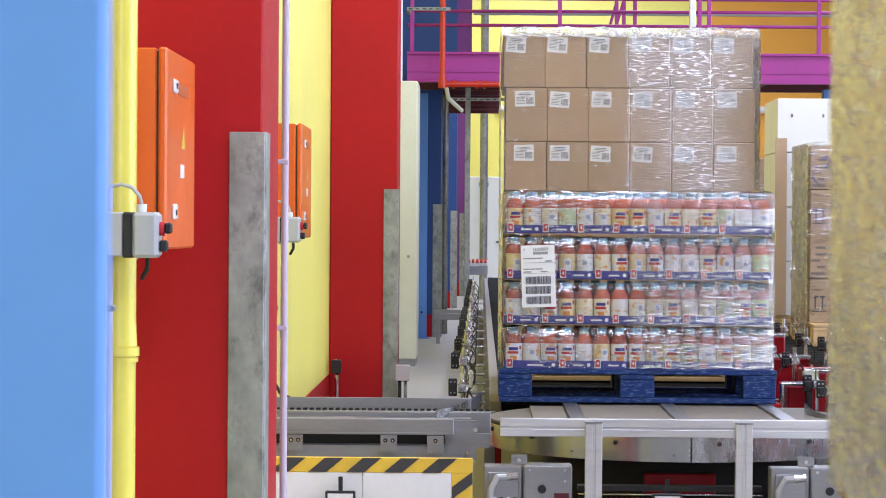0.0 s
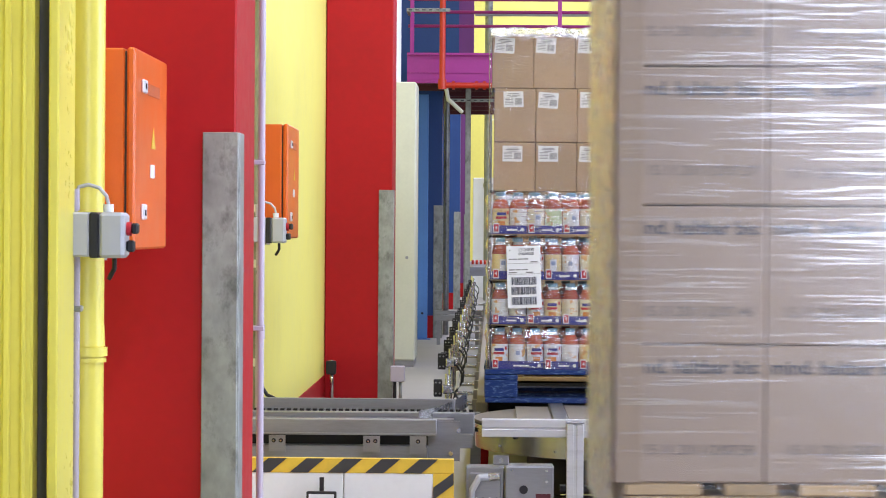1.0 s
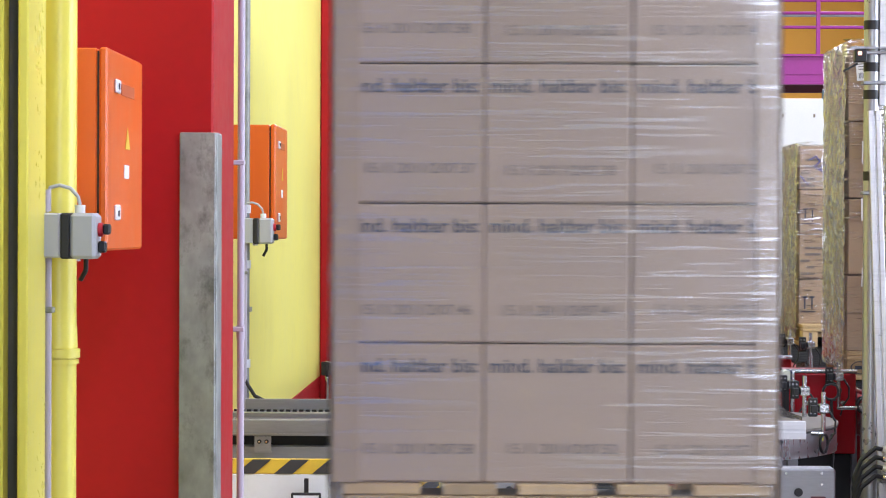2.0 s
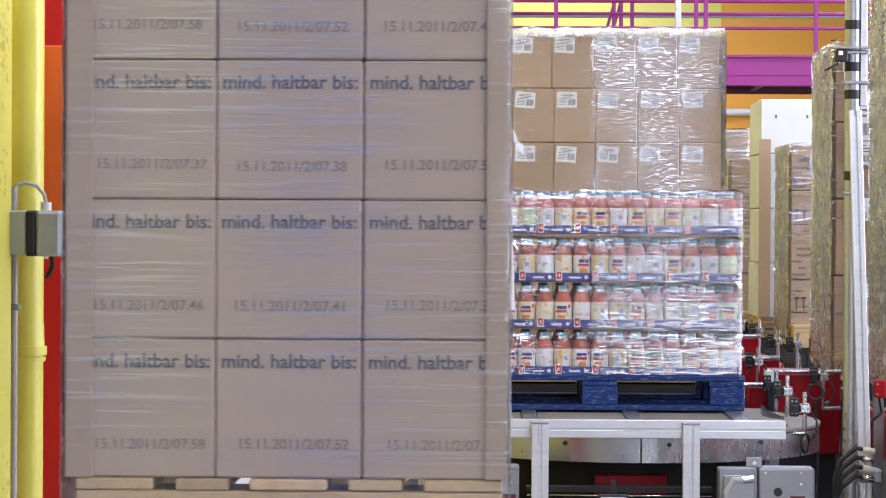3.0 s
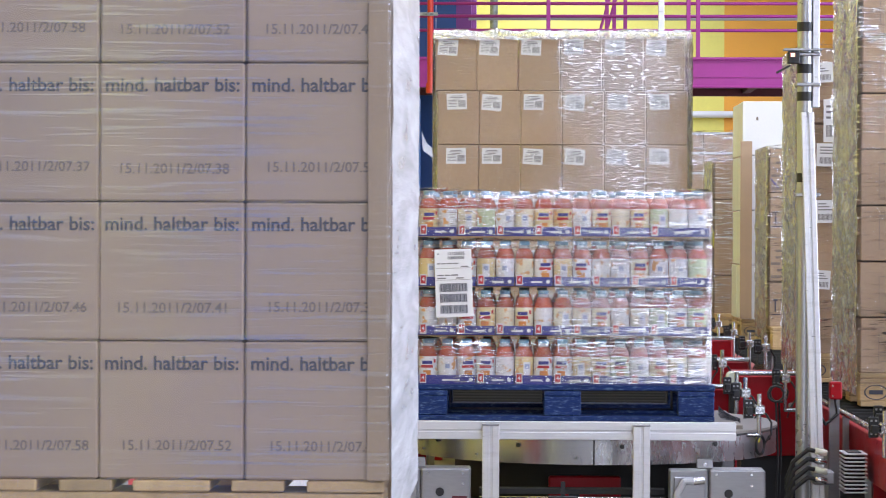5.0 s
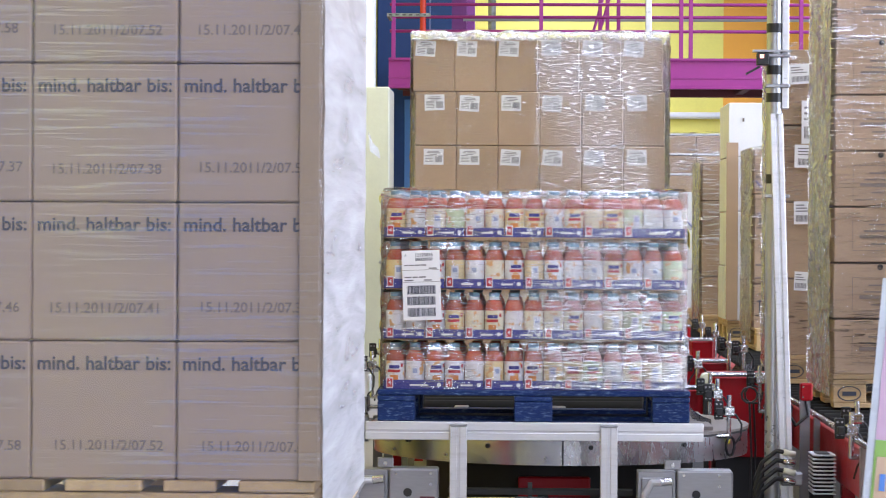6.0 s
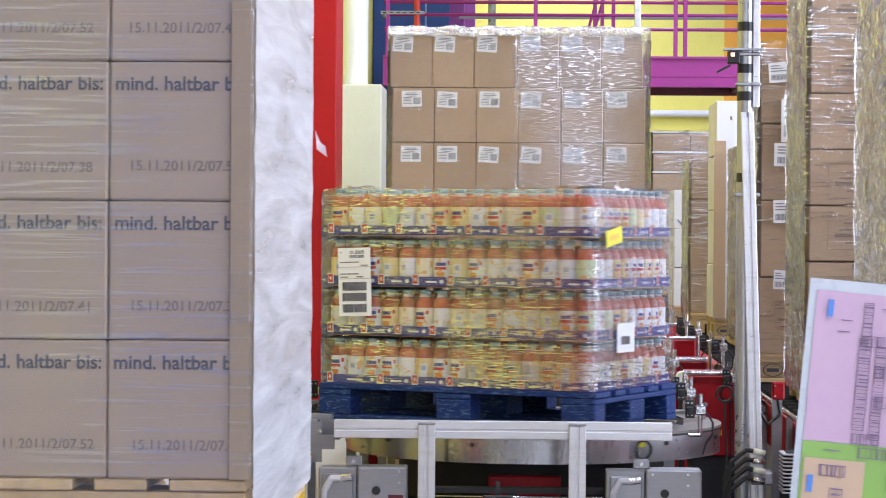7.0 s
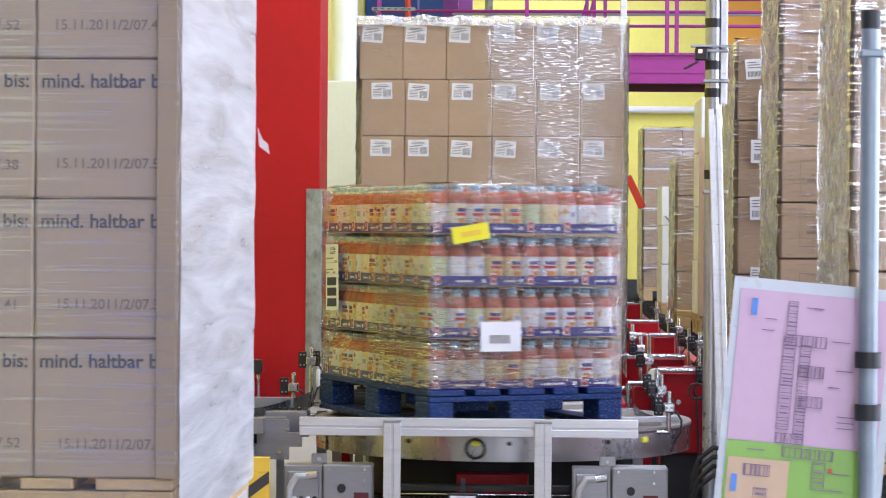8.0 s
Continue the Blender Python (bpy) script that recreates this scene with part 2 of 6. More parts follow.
M["card_edge"] = mat("cardboard_edge_board", (0.33, 0.235, 0.155), 0.7, var=0.1, fine=120, bump=0.06, rnd=0.05)
M["card_white"] = mat("white_carton", (0.74, 0.74, 0.74), 0.55, var=0.05, fine=90, bump=0.04, rnd=0.05)
M["wood"] = mat("pallet_pine", (0.50, 0.34, 0.17), 0.7, var=0.25, scale=4, fine=40, bump=0.2, stretch=(1, 6, 6), rnd=0.2, stain=(0.2, 0.13, 0.07), stain_amount=0.5, stain_scale=4)
M["wood_blue"] = mat("blue_painted_pallet_wood", (0.004, 0.024, 0.125), 0.55, spec=0.3, var=0.3, scale=5, fine=45, bump=0.3, stretch=(1, 4, 4), rnd=0.12,
                     stain=(0.16, 0.26, 0.44), stain_amount=0.9, stain_scale=30)
M["paper"] = mat("white_label_paper", (0.78, 0.78, 0.80), 0.5, var=0.03, bump=0.02)
M["ink"] = mat("dark_print", (0.05, 0.055, 0.075), 0.6, var=0.15, fine=150, bump=0)
M["ink_words"] = mat("soft_carton_print", (0.088, 0.082, 0.09), 0.6, var=0.2, fine=120, bump=0)
M["glass_neck"] = mat("pale_bottle_glass", (0.50, 0.45, 0.43), 0.08, var=0.2, scale=30, bump=0, rnd=0.2)
M["ink_faint"] = mat("faint_inkjet_print", (0.15, 0.125, 0.11), 0.7, var=0.25, fine=200, bump=0)
M["ink_date"] = mat("faint_dot_print", (0.21, 0.165, 0.135), 0.7, var=0.35, fine=260, bump=0)
M["ink_blue"] = mat("blue_marker", (0.03, 0.05, 0.28), 0.5, var=0.1, bump=0)
M["tray_blue"] = mat("violet_blue_tray_print", (0.030, 0.030, 0.25), 0.4, var=0.1, bump=0.02, rnd=0.06)
M["badge_red"] = mat("red_badge_print", (0.55, 0.02, 0.03), 0.4, var=0.06, bump=0)
M["cap"] = mat("blue_bottle_cap", (0.20, 0.36, 0.48), 0.35, var=0.08, bump=0, rnd=0.1)
M["juice"] = mat("orange_red_juice_bottle", (0.44, 0.085, 0.04), 0.15, var=0.12, scale=12, bump=0, rnd=0.2)
M["label_yellow"] = mat("yellow_sticker", (0.80, 0.72, 0.03), 0.5, var=0.04, bump=0)
M["pink"] = mat("pink_paper", (0.55, 0.36, 0.47), 0.4, var=0.05, bump=0.0)
M["green"] = mat("green_paper", (0.24, 0.42, 0.08), 0.4, var=0.05, bump=0.0)
M["peach"] = mat("peach_paper", (0.54, 0.37, 0.24), 0.4, var=0.05, bump=0.0)
M["fruit"] = mat("orange_fruit_print", (0.74, 0.26, 0.05), 0.4, var=0.15, fine=120, bump=0)
M["print_blue"] = mat("pale_blue_print", (0.36, 0.42, 0.60), 0.5, var=0.2, fine=300, bump=0)
M["print_grey"] = mat("violet_grey_print", (0.23, 0.15, 0.24), 0.5, var=0.08, bump=0.0)
M["hazard_black"] = mat("hazard_black", (0.045, 0.045, 0.045), 0.5, var=0.2, bump=0.04)
M["hazard_yellow"] = mat("hazard_yellow", (0.78, 0.52, 0.05), 0.45, var=0.1, bump=0.04, stain=(0.4, 0.28, 0.06), stain_amount=0.4, stain_scale=8)
M["juice_label"] = label_mat("printed_bottle_label")
M["film"] = film_mat("stretch_film", 0.95, (4.0, 4.0, 40.0), 0.07, 1.0, 0.01, dist=0.001, graze=0.08, patch=0.6, crease=0.35, crease_scale=(14.0, 14.0, 120.0), crease_at=0.60, crease_bump=0.0016)
M["film_wrap"] = film_mat("stretch_film_wrinkled", 0.94, (5.0, 5.0, 40.0), 0.07, 1.0, 0.025, dist=0.0015, graze=0.08, patch=0.7, crease=0.9, crease_scale=(26.0, 26.0, 170.0), crease_at=0.56, crease_bump=0.0018)
M["film_loose"] = film_mat("stretch_film_loose", 0.95, (4.0, 4.0, 30.0), 0.07, 1.0, 0.015, dist=0.002, graze=0.08, patch=0.7, crease=0.9, crease_scale=(8.0, 8.0, 100.0), crease_at=0.545, crease_bump=0.003, crease_low=0.3)
M["film_front"] = film_mat("stretch_film_thin", 0.955, (0.6, 0.6, 30.0), 0.18, 1.0, 0.010, dist=0.0007, patch=0.4, graze=0.3, crease=0.24, crease_scale=(4.0, 4.0, 150.0), crease_at=0.555, crease_bump=0.0005)
M["film_dense"] = film_mat("stretch_film_bunched", 0.6, (1.0, 0.9, 11.0), 0.22, 0.9, 0.30, even=True, dist=0.002, crease=0.3, crease_scale=(8.0, 8.0, 90.0), crease_at=0.57, crease_bump=0.003)
M["film_bottles"] = film_mat("shrink_film", 0.94, (3.0, 3.0, 50.0), 0.07, 1.0, 0.02, dist=0.0012, patch=0.6, graze=0.5, crease=0.8, crease_scale=(20.0, 20.0, 200.0), crease_at=0.55, crease_bump=0.0014)
# haze raised so the film whitens in place of window glare
M["film_outer"] = film_mat("stretch_film_hazed_for_glare", 0.955, (2.0, 2.0, 40.0), 0.08, 1.0, 0.035, dist=0.0014, patch=0.8, graze=0.4, crease=0.9, crease_scale=(10.0, 10.0, 210.0), crease_at=0.56, crease_bump=0.0018, crease_low=0.45)
M["film_flank"] = film_mat("stretch_film_crumpled", 0.36, (9.0, 6.0, 13.0), 0.13, 1.0, 0.22, dist=0.018, patch=0.5, graze=0.4, crease=0.7, crease_scale=(22.0, 14.0, 44.0), crease_at=0.52, crease_bump=0.012, crease_low=0.3)
M["film_ridge"] = film_mat("stretch_film_ridge", 0.55, (18.0, 18.0, 26.0), 0.12, 1.0, 0.30, dist=0.012, patch=0.6, graze=0.2, crease=0.8, crease_scale=(40.0, 40.0, 60.0), crease_at=0.52)
M["sign_back"] = mat("laminated_white_sheet", (0.50, 0.52, 0.54), 0.3, var=0.05, bump=0.02)
M["label_print"] = mat("grey_label_print", (0.20, 0.19, 0.20), 0.5, var=0.15, bump=0.0)
glow = bpy.data.materials.new("lamp_glow")
glow.use_nodes = True
glow.node_tree.nodes["Principled BSDF"].inputs["Emission Color"].default_value = (0.85, 0.94, 1.0, 1)
glow.node_tree.nodes["Principled BSDF"].inputs["Emission Strength"].default_value = 5
M["glow"] = glow
led = bpy.data.materials.new("amber_led")
led.use_nodes = True
led.node_tree.nodes["Principled BSDF"].inputs["Emission Color"].default_value = (1, 0.25, 0.05, 1)
led.node_tree.nodes["Principled BSDF"].inputs["Emission Strength"].default_value = 1.6
M["led"] = led


# ---- mesh helpers ----
def add_box(bm, x0, x1, y0, y1, z0, z1, bev=0.0, turn=None):
    m = Matrix.Translation(((x0 + x1) / 2, (y0 + y1) / 2, (z0 + z1) / 2)) @ Matrix.Diagonal((abs(x1 - x0), abs(y1 - y0), abs(z1 - z0), 1))
    made = bmesh.ops.create_cube(bm, size=1, matrix=(turn @ m) if turn else m)["verts"]
    if bev:
        edges = {e for v in made for e in v.link_edges}
        bmesh.ops.bevel(bm, geom=list(edges), offset=bev, segments=1, affect="EDGES")
    return bm


def add_cyl(bm, p0, p1, r, seg=14, r2=None, smooth=True):
    a, b = Vector(p0), Vector(p1)
    d = b - a
    m = Matrix.Translation((a + b) / 2) @ d.to_track_quat("Z", "Y").to_matrix().to_4x4()
    made = bmesh.ops.create_cone(bm, cap_ends=True, segments=seg, radius1=r, radius2=r if r2 is None else r2, depth=d.length, matrix=m)["verts"]
    if smooth:
        for f in {f for v in made for f in v.link_faces}:
            f.smooth = len(f.verts) == 4
    return bm


def add_tube(bm, pts, r, seg=10):
    """A bent rod through the points, with balls of the same size at the bends."""
    for a, b in zip(pts[:-1], pts[1:]):
        add_cyl(bm, a, b, r, seg)
    for p in pts[1:-1]:
        made = bmesh.ops.create_uvsphere(bm, u_segments=seg, v_segments=6, radius=r, matrix=Matrix.Translation(p))["verts"]
        for f in {f for v in made for f in v.link_faces}:
            f.smooth = True
    return bm


def box_bm(*a, **k):
    return add_box(bmesh.new(), *a, **k)


def cyl_bm(*a, **k):
    return add_cyl(bmesh.new(), *a, **k)


def tube_bm(*a, **k):
    return add_tube(bmesh.new(), *a, **k)


def ring_bm(r, thick, y):
    """A closed ring in the x-z plane."""
    bm = bmesh.new()
    loops = []
    for i in range(28):
        a = 2 * math.pi * i / 28
        loops.append([bm.verts.new(((r + thick * math.cos(b)) * math.cos(a), y + thick * math.sin(b), (r + thick * math.cos(b)) * math.sin(a))) for b in [math.pi * k / 4 for k in range(8)]])
    for i in range(28):
        p, q = loops[i], loops[(i + 1) % 28]
        for k in range(8):
            bm.faces.new((p[k], p[(k + 1) % 8], q[(k + 1) % 8], q[k])).smooth = True
    return bm


def mesh_of(name, bm, material):
    me = bpy.data.meshes.new(name)
    for e in bm.edges:
        if len(e.link_faces) == 2 and e.calc_face_angle(0.0) > 0.7:
            e.smooth = False
    bm.to_mesh(me)
    bm.free()
    me.materials.append(material)
    return me


def part(name, bm, material, parent, label=""):
    ob = new(name, mesh_of(name, bm, material))
    ob.parent = parent
    return tagged(ob, label)


def shared(name, me, parent, m=None, label=""):
    ob = new(name, me)
    ob.parent = parent
    if m is not None:
        ob.matrix_basis = m
    return tagged(ob, label)


def thing(name, at=(0, 0, 0), label="", category="", group="", rz=0.0):
    ob = new(name)
    ob.empty_display_size = 0.1
    ob.matrix_basis = pose(*at, 0, 0, rz)
    return tagged(ob, label, category, group)


def structure(name, bm, material, label="", category=""):
    return tagged(new(name, mesh_of(name, bm, material)), label, category, "", "structure")


def text_mesh(words, width, material, bold=0.014):
    """Words as a mesh of that width, lying in the x-z plane and facing -y, centred."""
    cu = bpy.data.curves.new("words", "FONT")
    cu.body, cu.size, cu.align_x, cu.align_y, cu.extrude, cu.resolution_u = words, 1.0, "CENTER", "CENTER", 0.0, 3
    cu.offset = bold
    ob = new("words", cu)
    bpy.context.view_layer.update()
    me = bpy.data.meshes.new_from_object(ob)
    bpy.data.objects.remove(ob)
    xs = [v.co.x for v in me.vertices]
    k = width / (max(xs) - min(xs))
    me.transform(Matrix.Rotation(radians(90), 4, "X") @ Matrix.Diagonal((k, k, k, 1)))
    me.materials.clear()
    me.materials.append(material)
    return me


def film_shell(x0, x1, y0, y1, z0, z1, bulge=0.006, step=0.07, seed=0, top=True, freq=9.0):
    """A loose film skin round a load: four sides and a crumpled top, no bottom."""
    bm = bmesh.new()
    nx, ny, nz = max(2, int((x1 - x0) / step)), max(2, int((y1 - y0) / step)), max(2, int((z1 - z0) / step))

    def put(x, y, z, n):
        d = bulge * (1 + 1.4 * noise.noise(Vector((x * freq * 0.4 + seed, y * freq * 0.4, z * freq))))
        return bm.verts.new((x + n[0] * d, y + n[1] * d, z + n[2] * d))

    def steps(n_, length):
        e = 0.005 / length
        return [0.0, e] + [i / n_ for i in range(1, n_)] + [1 - e]

    ux, uy = steps(nx, x1 - x0), steps(ny, y1 - y0)
    loop = [(x0 + (x1 - x0) * u, y0, (0, -1, 0)) for u in ux] + [(x1, y0 + (y1 - y0) * u, (1, 0, 0)) for u in uy]
    loop += [(x1 - (x1 - x0) * u, y1, (0, 1, 0)) for u in ux] + [(x0, y1 - (y1 - y0) * u, (-1, 0, 0)) for u in uy]
    rings = []
    for k in range(nz + 1):
        z = z0 + (z1 - z0) * k / nz
        rings.append([put(x, y, z, n) for x, y, n in loop])
    c = len(loop)
    for a, b in zip(rings[:-1], rings[1:]):
        for i in range(c):
            bm.faces.new((a[i], a[(i + 1) % c], b[(i + 1) % c], b[i])).smooth = True
    if top:
        inner = []
        for i, (x, y, n) in enumerate(loop):
            inner.append(bm.verts.new((x - n[0] * 0.12, y - n[1] * 0.12, z1 + 0.012 + 0.02 * noise.noise(Vector((x * 14, y * 14, seed))))))
        for i in range(c):
            bm.faces.new((rings[-1][i], rings[-1][(i + 1) % c], inner[(i + 1) % c], inner[i])).smooth = True
    return bm


# ---- the hall ----
structure("floor", box_bm(-1.3, 13, -7, 52, -0.2, 0), M["concrete"], "pale worn concrete hall floor", "floor")
structure("ceiling", box_bm(-1.3, 13, -7, 52, 8.0, 8.2), M["ceil"], "plain grey hall ceiling", "ceiling")
structure("wall_west", box_bm(-1.3, -1.06, 5.3, 52, 0, 8.0), M["yellow_wall"], "bright yellow painted hall wall", "wall")
structure("wall_west_blue", box_bm(-1.3, -1.06, 0.5, 1.7, 0, 8.0), M["lightblue"], "light blue painted hall wall", "wall")
structure("wall_west_plain", box_bm(-1.3, -1.06, 1.7, 5.3, 0, 8.0), M["plain"], "plain grey hall wall", "wall")
structure("wall_west_near", box_bm(-1.3, -1.06, -7, 0.5, 0, 8.0), M["yellow_wall"], "bright yellow painted hall wall", "wall")
structure("baseboard", box_bm(-1.06, -1.054, 7.51, 17.39, 0.0, 0.22), M["red"], "dark red painted wall base", "baseboard")
structure("wall_north", box_bm(-1.06, 4.62, 50, 50.2, 0, 8.0), M["yellow_wall"], "far yellow painted hall wall", "wall")
structure("wall_north_orange", box_bm(4.62, 13, 50, 50.2, 0, 8.0), M["orange_wall"], "far orange painted hall wall", "wall")
g = bmesh.new()
for b in ((-7, -4.5, 0, 8.0), (20.5, 52, 0, 8.0), (-4.5, 20.5, 0, 1.15), (-4.5, 20.5, 4.25, 8.0)):
    add_box(g, 13, 13.2, b[0], b[1], b[2], b[3])
structure("wall_east", g, M["plain"], "plain grey hall wall with added window strip", "wall")
g = bmesh.new()
for b in ((-1.11, 2.1, 0, 8.0), (5.3, 13, 0, 8.0), (2.1, 5.3, 0, 0.75), (2.1, 5.3, 3.45, 8.0)):
    add_box(g, b[0], b[1], -7.2, -7, b[2], b[3])
structure("wall_south", g, M["plain"], "plain grey hall wall with window strip", "wall")
win = tagged(new("window_1"), "long out-of-view window strip with aluminium frame", "window", "", "structure")
for x in (2.1, 3.15, 4.2, 5.24):
    part("window_frame", box_bm(x, x + 0.06, -7.14, -7.06, 0.75, 3.45), M["alu"], win)
# unseen east window, added and sized to brighten faces turned east
win2 = tagged(new("window_2"), "long out-of-view window strip with aluminium frame", "window", "", "structure")
for k in range(13):
    y = -4.5 + k * 2.078
    part("window_frame", box_bm(13.06, 13.14, y, y + 0.06, 1.15, 4.25), M["alu"], win2)
for z in (0.75, 3.39):
    part("window_frame", box_bm(2.161, 5.239, -7.13, -7.07, z, z + 0.06), M["alu"], win)

lum = thing("ceiling_luminaire", (0, 0, 7.6), "long white ceiling luminaire under the hall roof", "lamp", "ceiling luminaires")
part("housing", box_bm(-0.3, 0.3, -1.8, 1.8, 0.03, 0.12, bev=0.01), M["white"], lum)
part("diffuser", box_bm(-0.26, 0.26, -1.72, 1.72, 0.0, 0.026), M["glow"], lum, "glowing diffuser")
for s in (-1.2, 1.2):
    part("hanger", cyl_bm((0, s, 0.12), (0, s, 0.4), 0.01, 6), M["steel"], lum)
lum.matrix_basis = pose(LAMPS[0][0], LAMPS[0][1], 7.6)
for lx, ly in LAMPS[1:]:
    copy_thing(lum, pose(lx, ly, 7.6))


def column(name, x0, x1, y0, y1, material, label, skirt=False):
    t = thing(name, ((x0 + x1) / 2, (y0 + y1) / 2, 0), label, "column")
    w, d = (x1 - x0) / 2, (y1 - y0) / 2
    part("shaft", box_bm(-w, w, -d, d, 0, 8.0, bev=0.006), material, t)
    if skirt:
        part("base_paint", box_bm(-w - 0.003, w + 0.003, -d - 0.003, d + 0.003, 0, 0.26), M["red"], t, "red painted base")
    g = bmesh.new()
    add_box(g, w - 0.095, w + 0.008, -d - 0.012, -d - 0.004, 0.0, 1.537, bev=0.002)
    add_box(g, w + 0.004, w + 0.012, -d - 0.004, -d + 0.12, 0.0, 1.537, bev=0.002)
    part("corner_guard", g, M["galv"], t, "galvanised steel corner guard")
    return t


column("concrete_column", -1.055, -0.615, 6.945, 7.50, M["red"], "red painted concrete column with steel corner guard")
column("concrete_column", -1.055, -0.582, 17.40, 18.0, M["red"], "red painted concrete column with steel corner guard")
column("concrete_column", -1.055, -0.455, 28.6, 29.1, M["blue"], "dark blue painted concrete column with steel corner guard", True)
column("concrete_column", -1.055, -0.38, 39.0, 39.5, M["blue"], "dark blue painted concrete column with steel corner guard", True)
column("concrete_column", -1.055, -0.30, 46.0, 46.5, M["purple"], "purple painted concrete column with steel corner guard", True)

# ---- left wall: door guide, drain pipe, cabinets, switches ----
dg = thing("door_guide", (-0.991, 5.6, 0), "yellow painted steel door guide with dark slot", "door guide")
part("outer_rail", box_bm(-0.065, 0.04, 0.0, 0.22, 0, 6, bev=0.006), M["yellow"], dg)
part("rib", box_bm(-0.03, -0.012, -0.014, -0.001, 0, 6, bev=0.004), M["yellow"], dg)
part("rib", box_bm(0.012, 0.024, -0.012, -0.001, 0, 6, bev=0.004), M["yellow"], dg)
part("slot", box_bm(0.041, 0.0755, 0.06, 0.2, 0, 6), M["rubber"], dg, "dark grey slot")
part("inner_rail", box_bm(0.076, 0.1, -0.01, 0.22, 0, 6, bev=0.004), M["yellow"], dg)


def drain_pipe(x, y, r, material, label, collar=True):
    t = thing("drain_pipe", (x, y, 0), label, "pipe")
    part("pipe_run", cyl_bm((0, 0, 0), (0, 0, 7.9), r, 28), material, t)
    if collar:
        part("socket", cyl_bm((0, 0, 0.965), (0, 0, 1.02), r + 0.003, 28, r2=r + 0.001), material, t)
        part("socket", cyl_bm((0, 0, 0.94), (0, 0, 0.962), r + 0.009, 28), material, t)
        part("socket", cyl_bm((0, 0, 0.925), (0, 0, 0.936), r + 0.006, 28), material, t)
    for z in (0.3, 2.4):
        part("clip", box_bm(-0.012, 0.012, r, 0.1, z, z + 0.03), M["galv"], t)
    return t


drain_pipe(-0.89, 5.985, 0.046, M["yellow"], "yellow painted drain pipe with socket joint")


def switch_cabinet(x, y0, y1, z0, z1):
    t = thing("switch_cabinet", (x, y0, z0), "orange powder-coated steel switch cabinet on the wall", "cabinet", "wall switch cabinets")
    d, h = y1 - y0, z1 - z0
    part("body", box_bm(-0.26, -0.028, 0, d, 0, h, bev=0.004), M["orange"], t)
    part("seal", box_bm(-0.0275, -0.023, 0.008, d - 0.008, 0.008, h - 0.008), M["black"], t, "black rubber seal")
    part("door", box_bm(-0.022, 0.0, -0.002, d + 0.002, -0.002, h + 0.002, bev=0.006), M["orange"], t)
    for yy, zz, w, hh in ((0.10, 0.40, 0.07, 0.035), (0.10, 0.075, 0.07, 0.04)):
        lk = part("lock", box_bm(0.0005, 0.008, yy, yy + w, zz, zz + hh, bev=0.003), M["white"], t, "white plastic lock")
        part("slot", box_bm(0.0085, 0.0105, yy + 0.025, yy + 0.04, zz + 0.01, zz + 0.025), M["black"], lk)
    part("label_plate", box_bm(0.0005, 0.002, 0.22, 0.44, 0.40, 0.43), M["plate_faded"], t, "faded name plate")
    b = bmesh.new()
    v = [b.verts.new(p) for p in ((0.0012, 0.285, 0.262), (0.0012, 0.365, 0.262), (0.0012, 0.325, 0.318))]
    b.faces.new(v)
    r = bmesh.ops.extrude_face_region(b, geom=b.faces[:])
    bmesh.ops.translate(b, vec=(0.001, 0, 0), verts=[q for q in r["geom"] if isinstance(q, bmesh.types.BMVert)])
    part("warning_sign", b, M["hazard_yellow"], t, "yellow triangular warning sign")
    part("sticker", box_bm(0.0005, 0.002, 0.27, 0.35, 0.185, 0.22), M["paper"], t, "small white sticker")
    part("cable_gland", cyl_bm((-0.1, 0.12, -0.03), (-0.1, 0.12, -0.001), 0.012, 10), M["grey"], t)
    return t


switch_cabinet(-0.776, 6.04, 6.64, 1.207, 1.714)
switch_cabinet(-0.776, 10.74, 11.34, 1.218, 1.72)


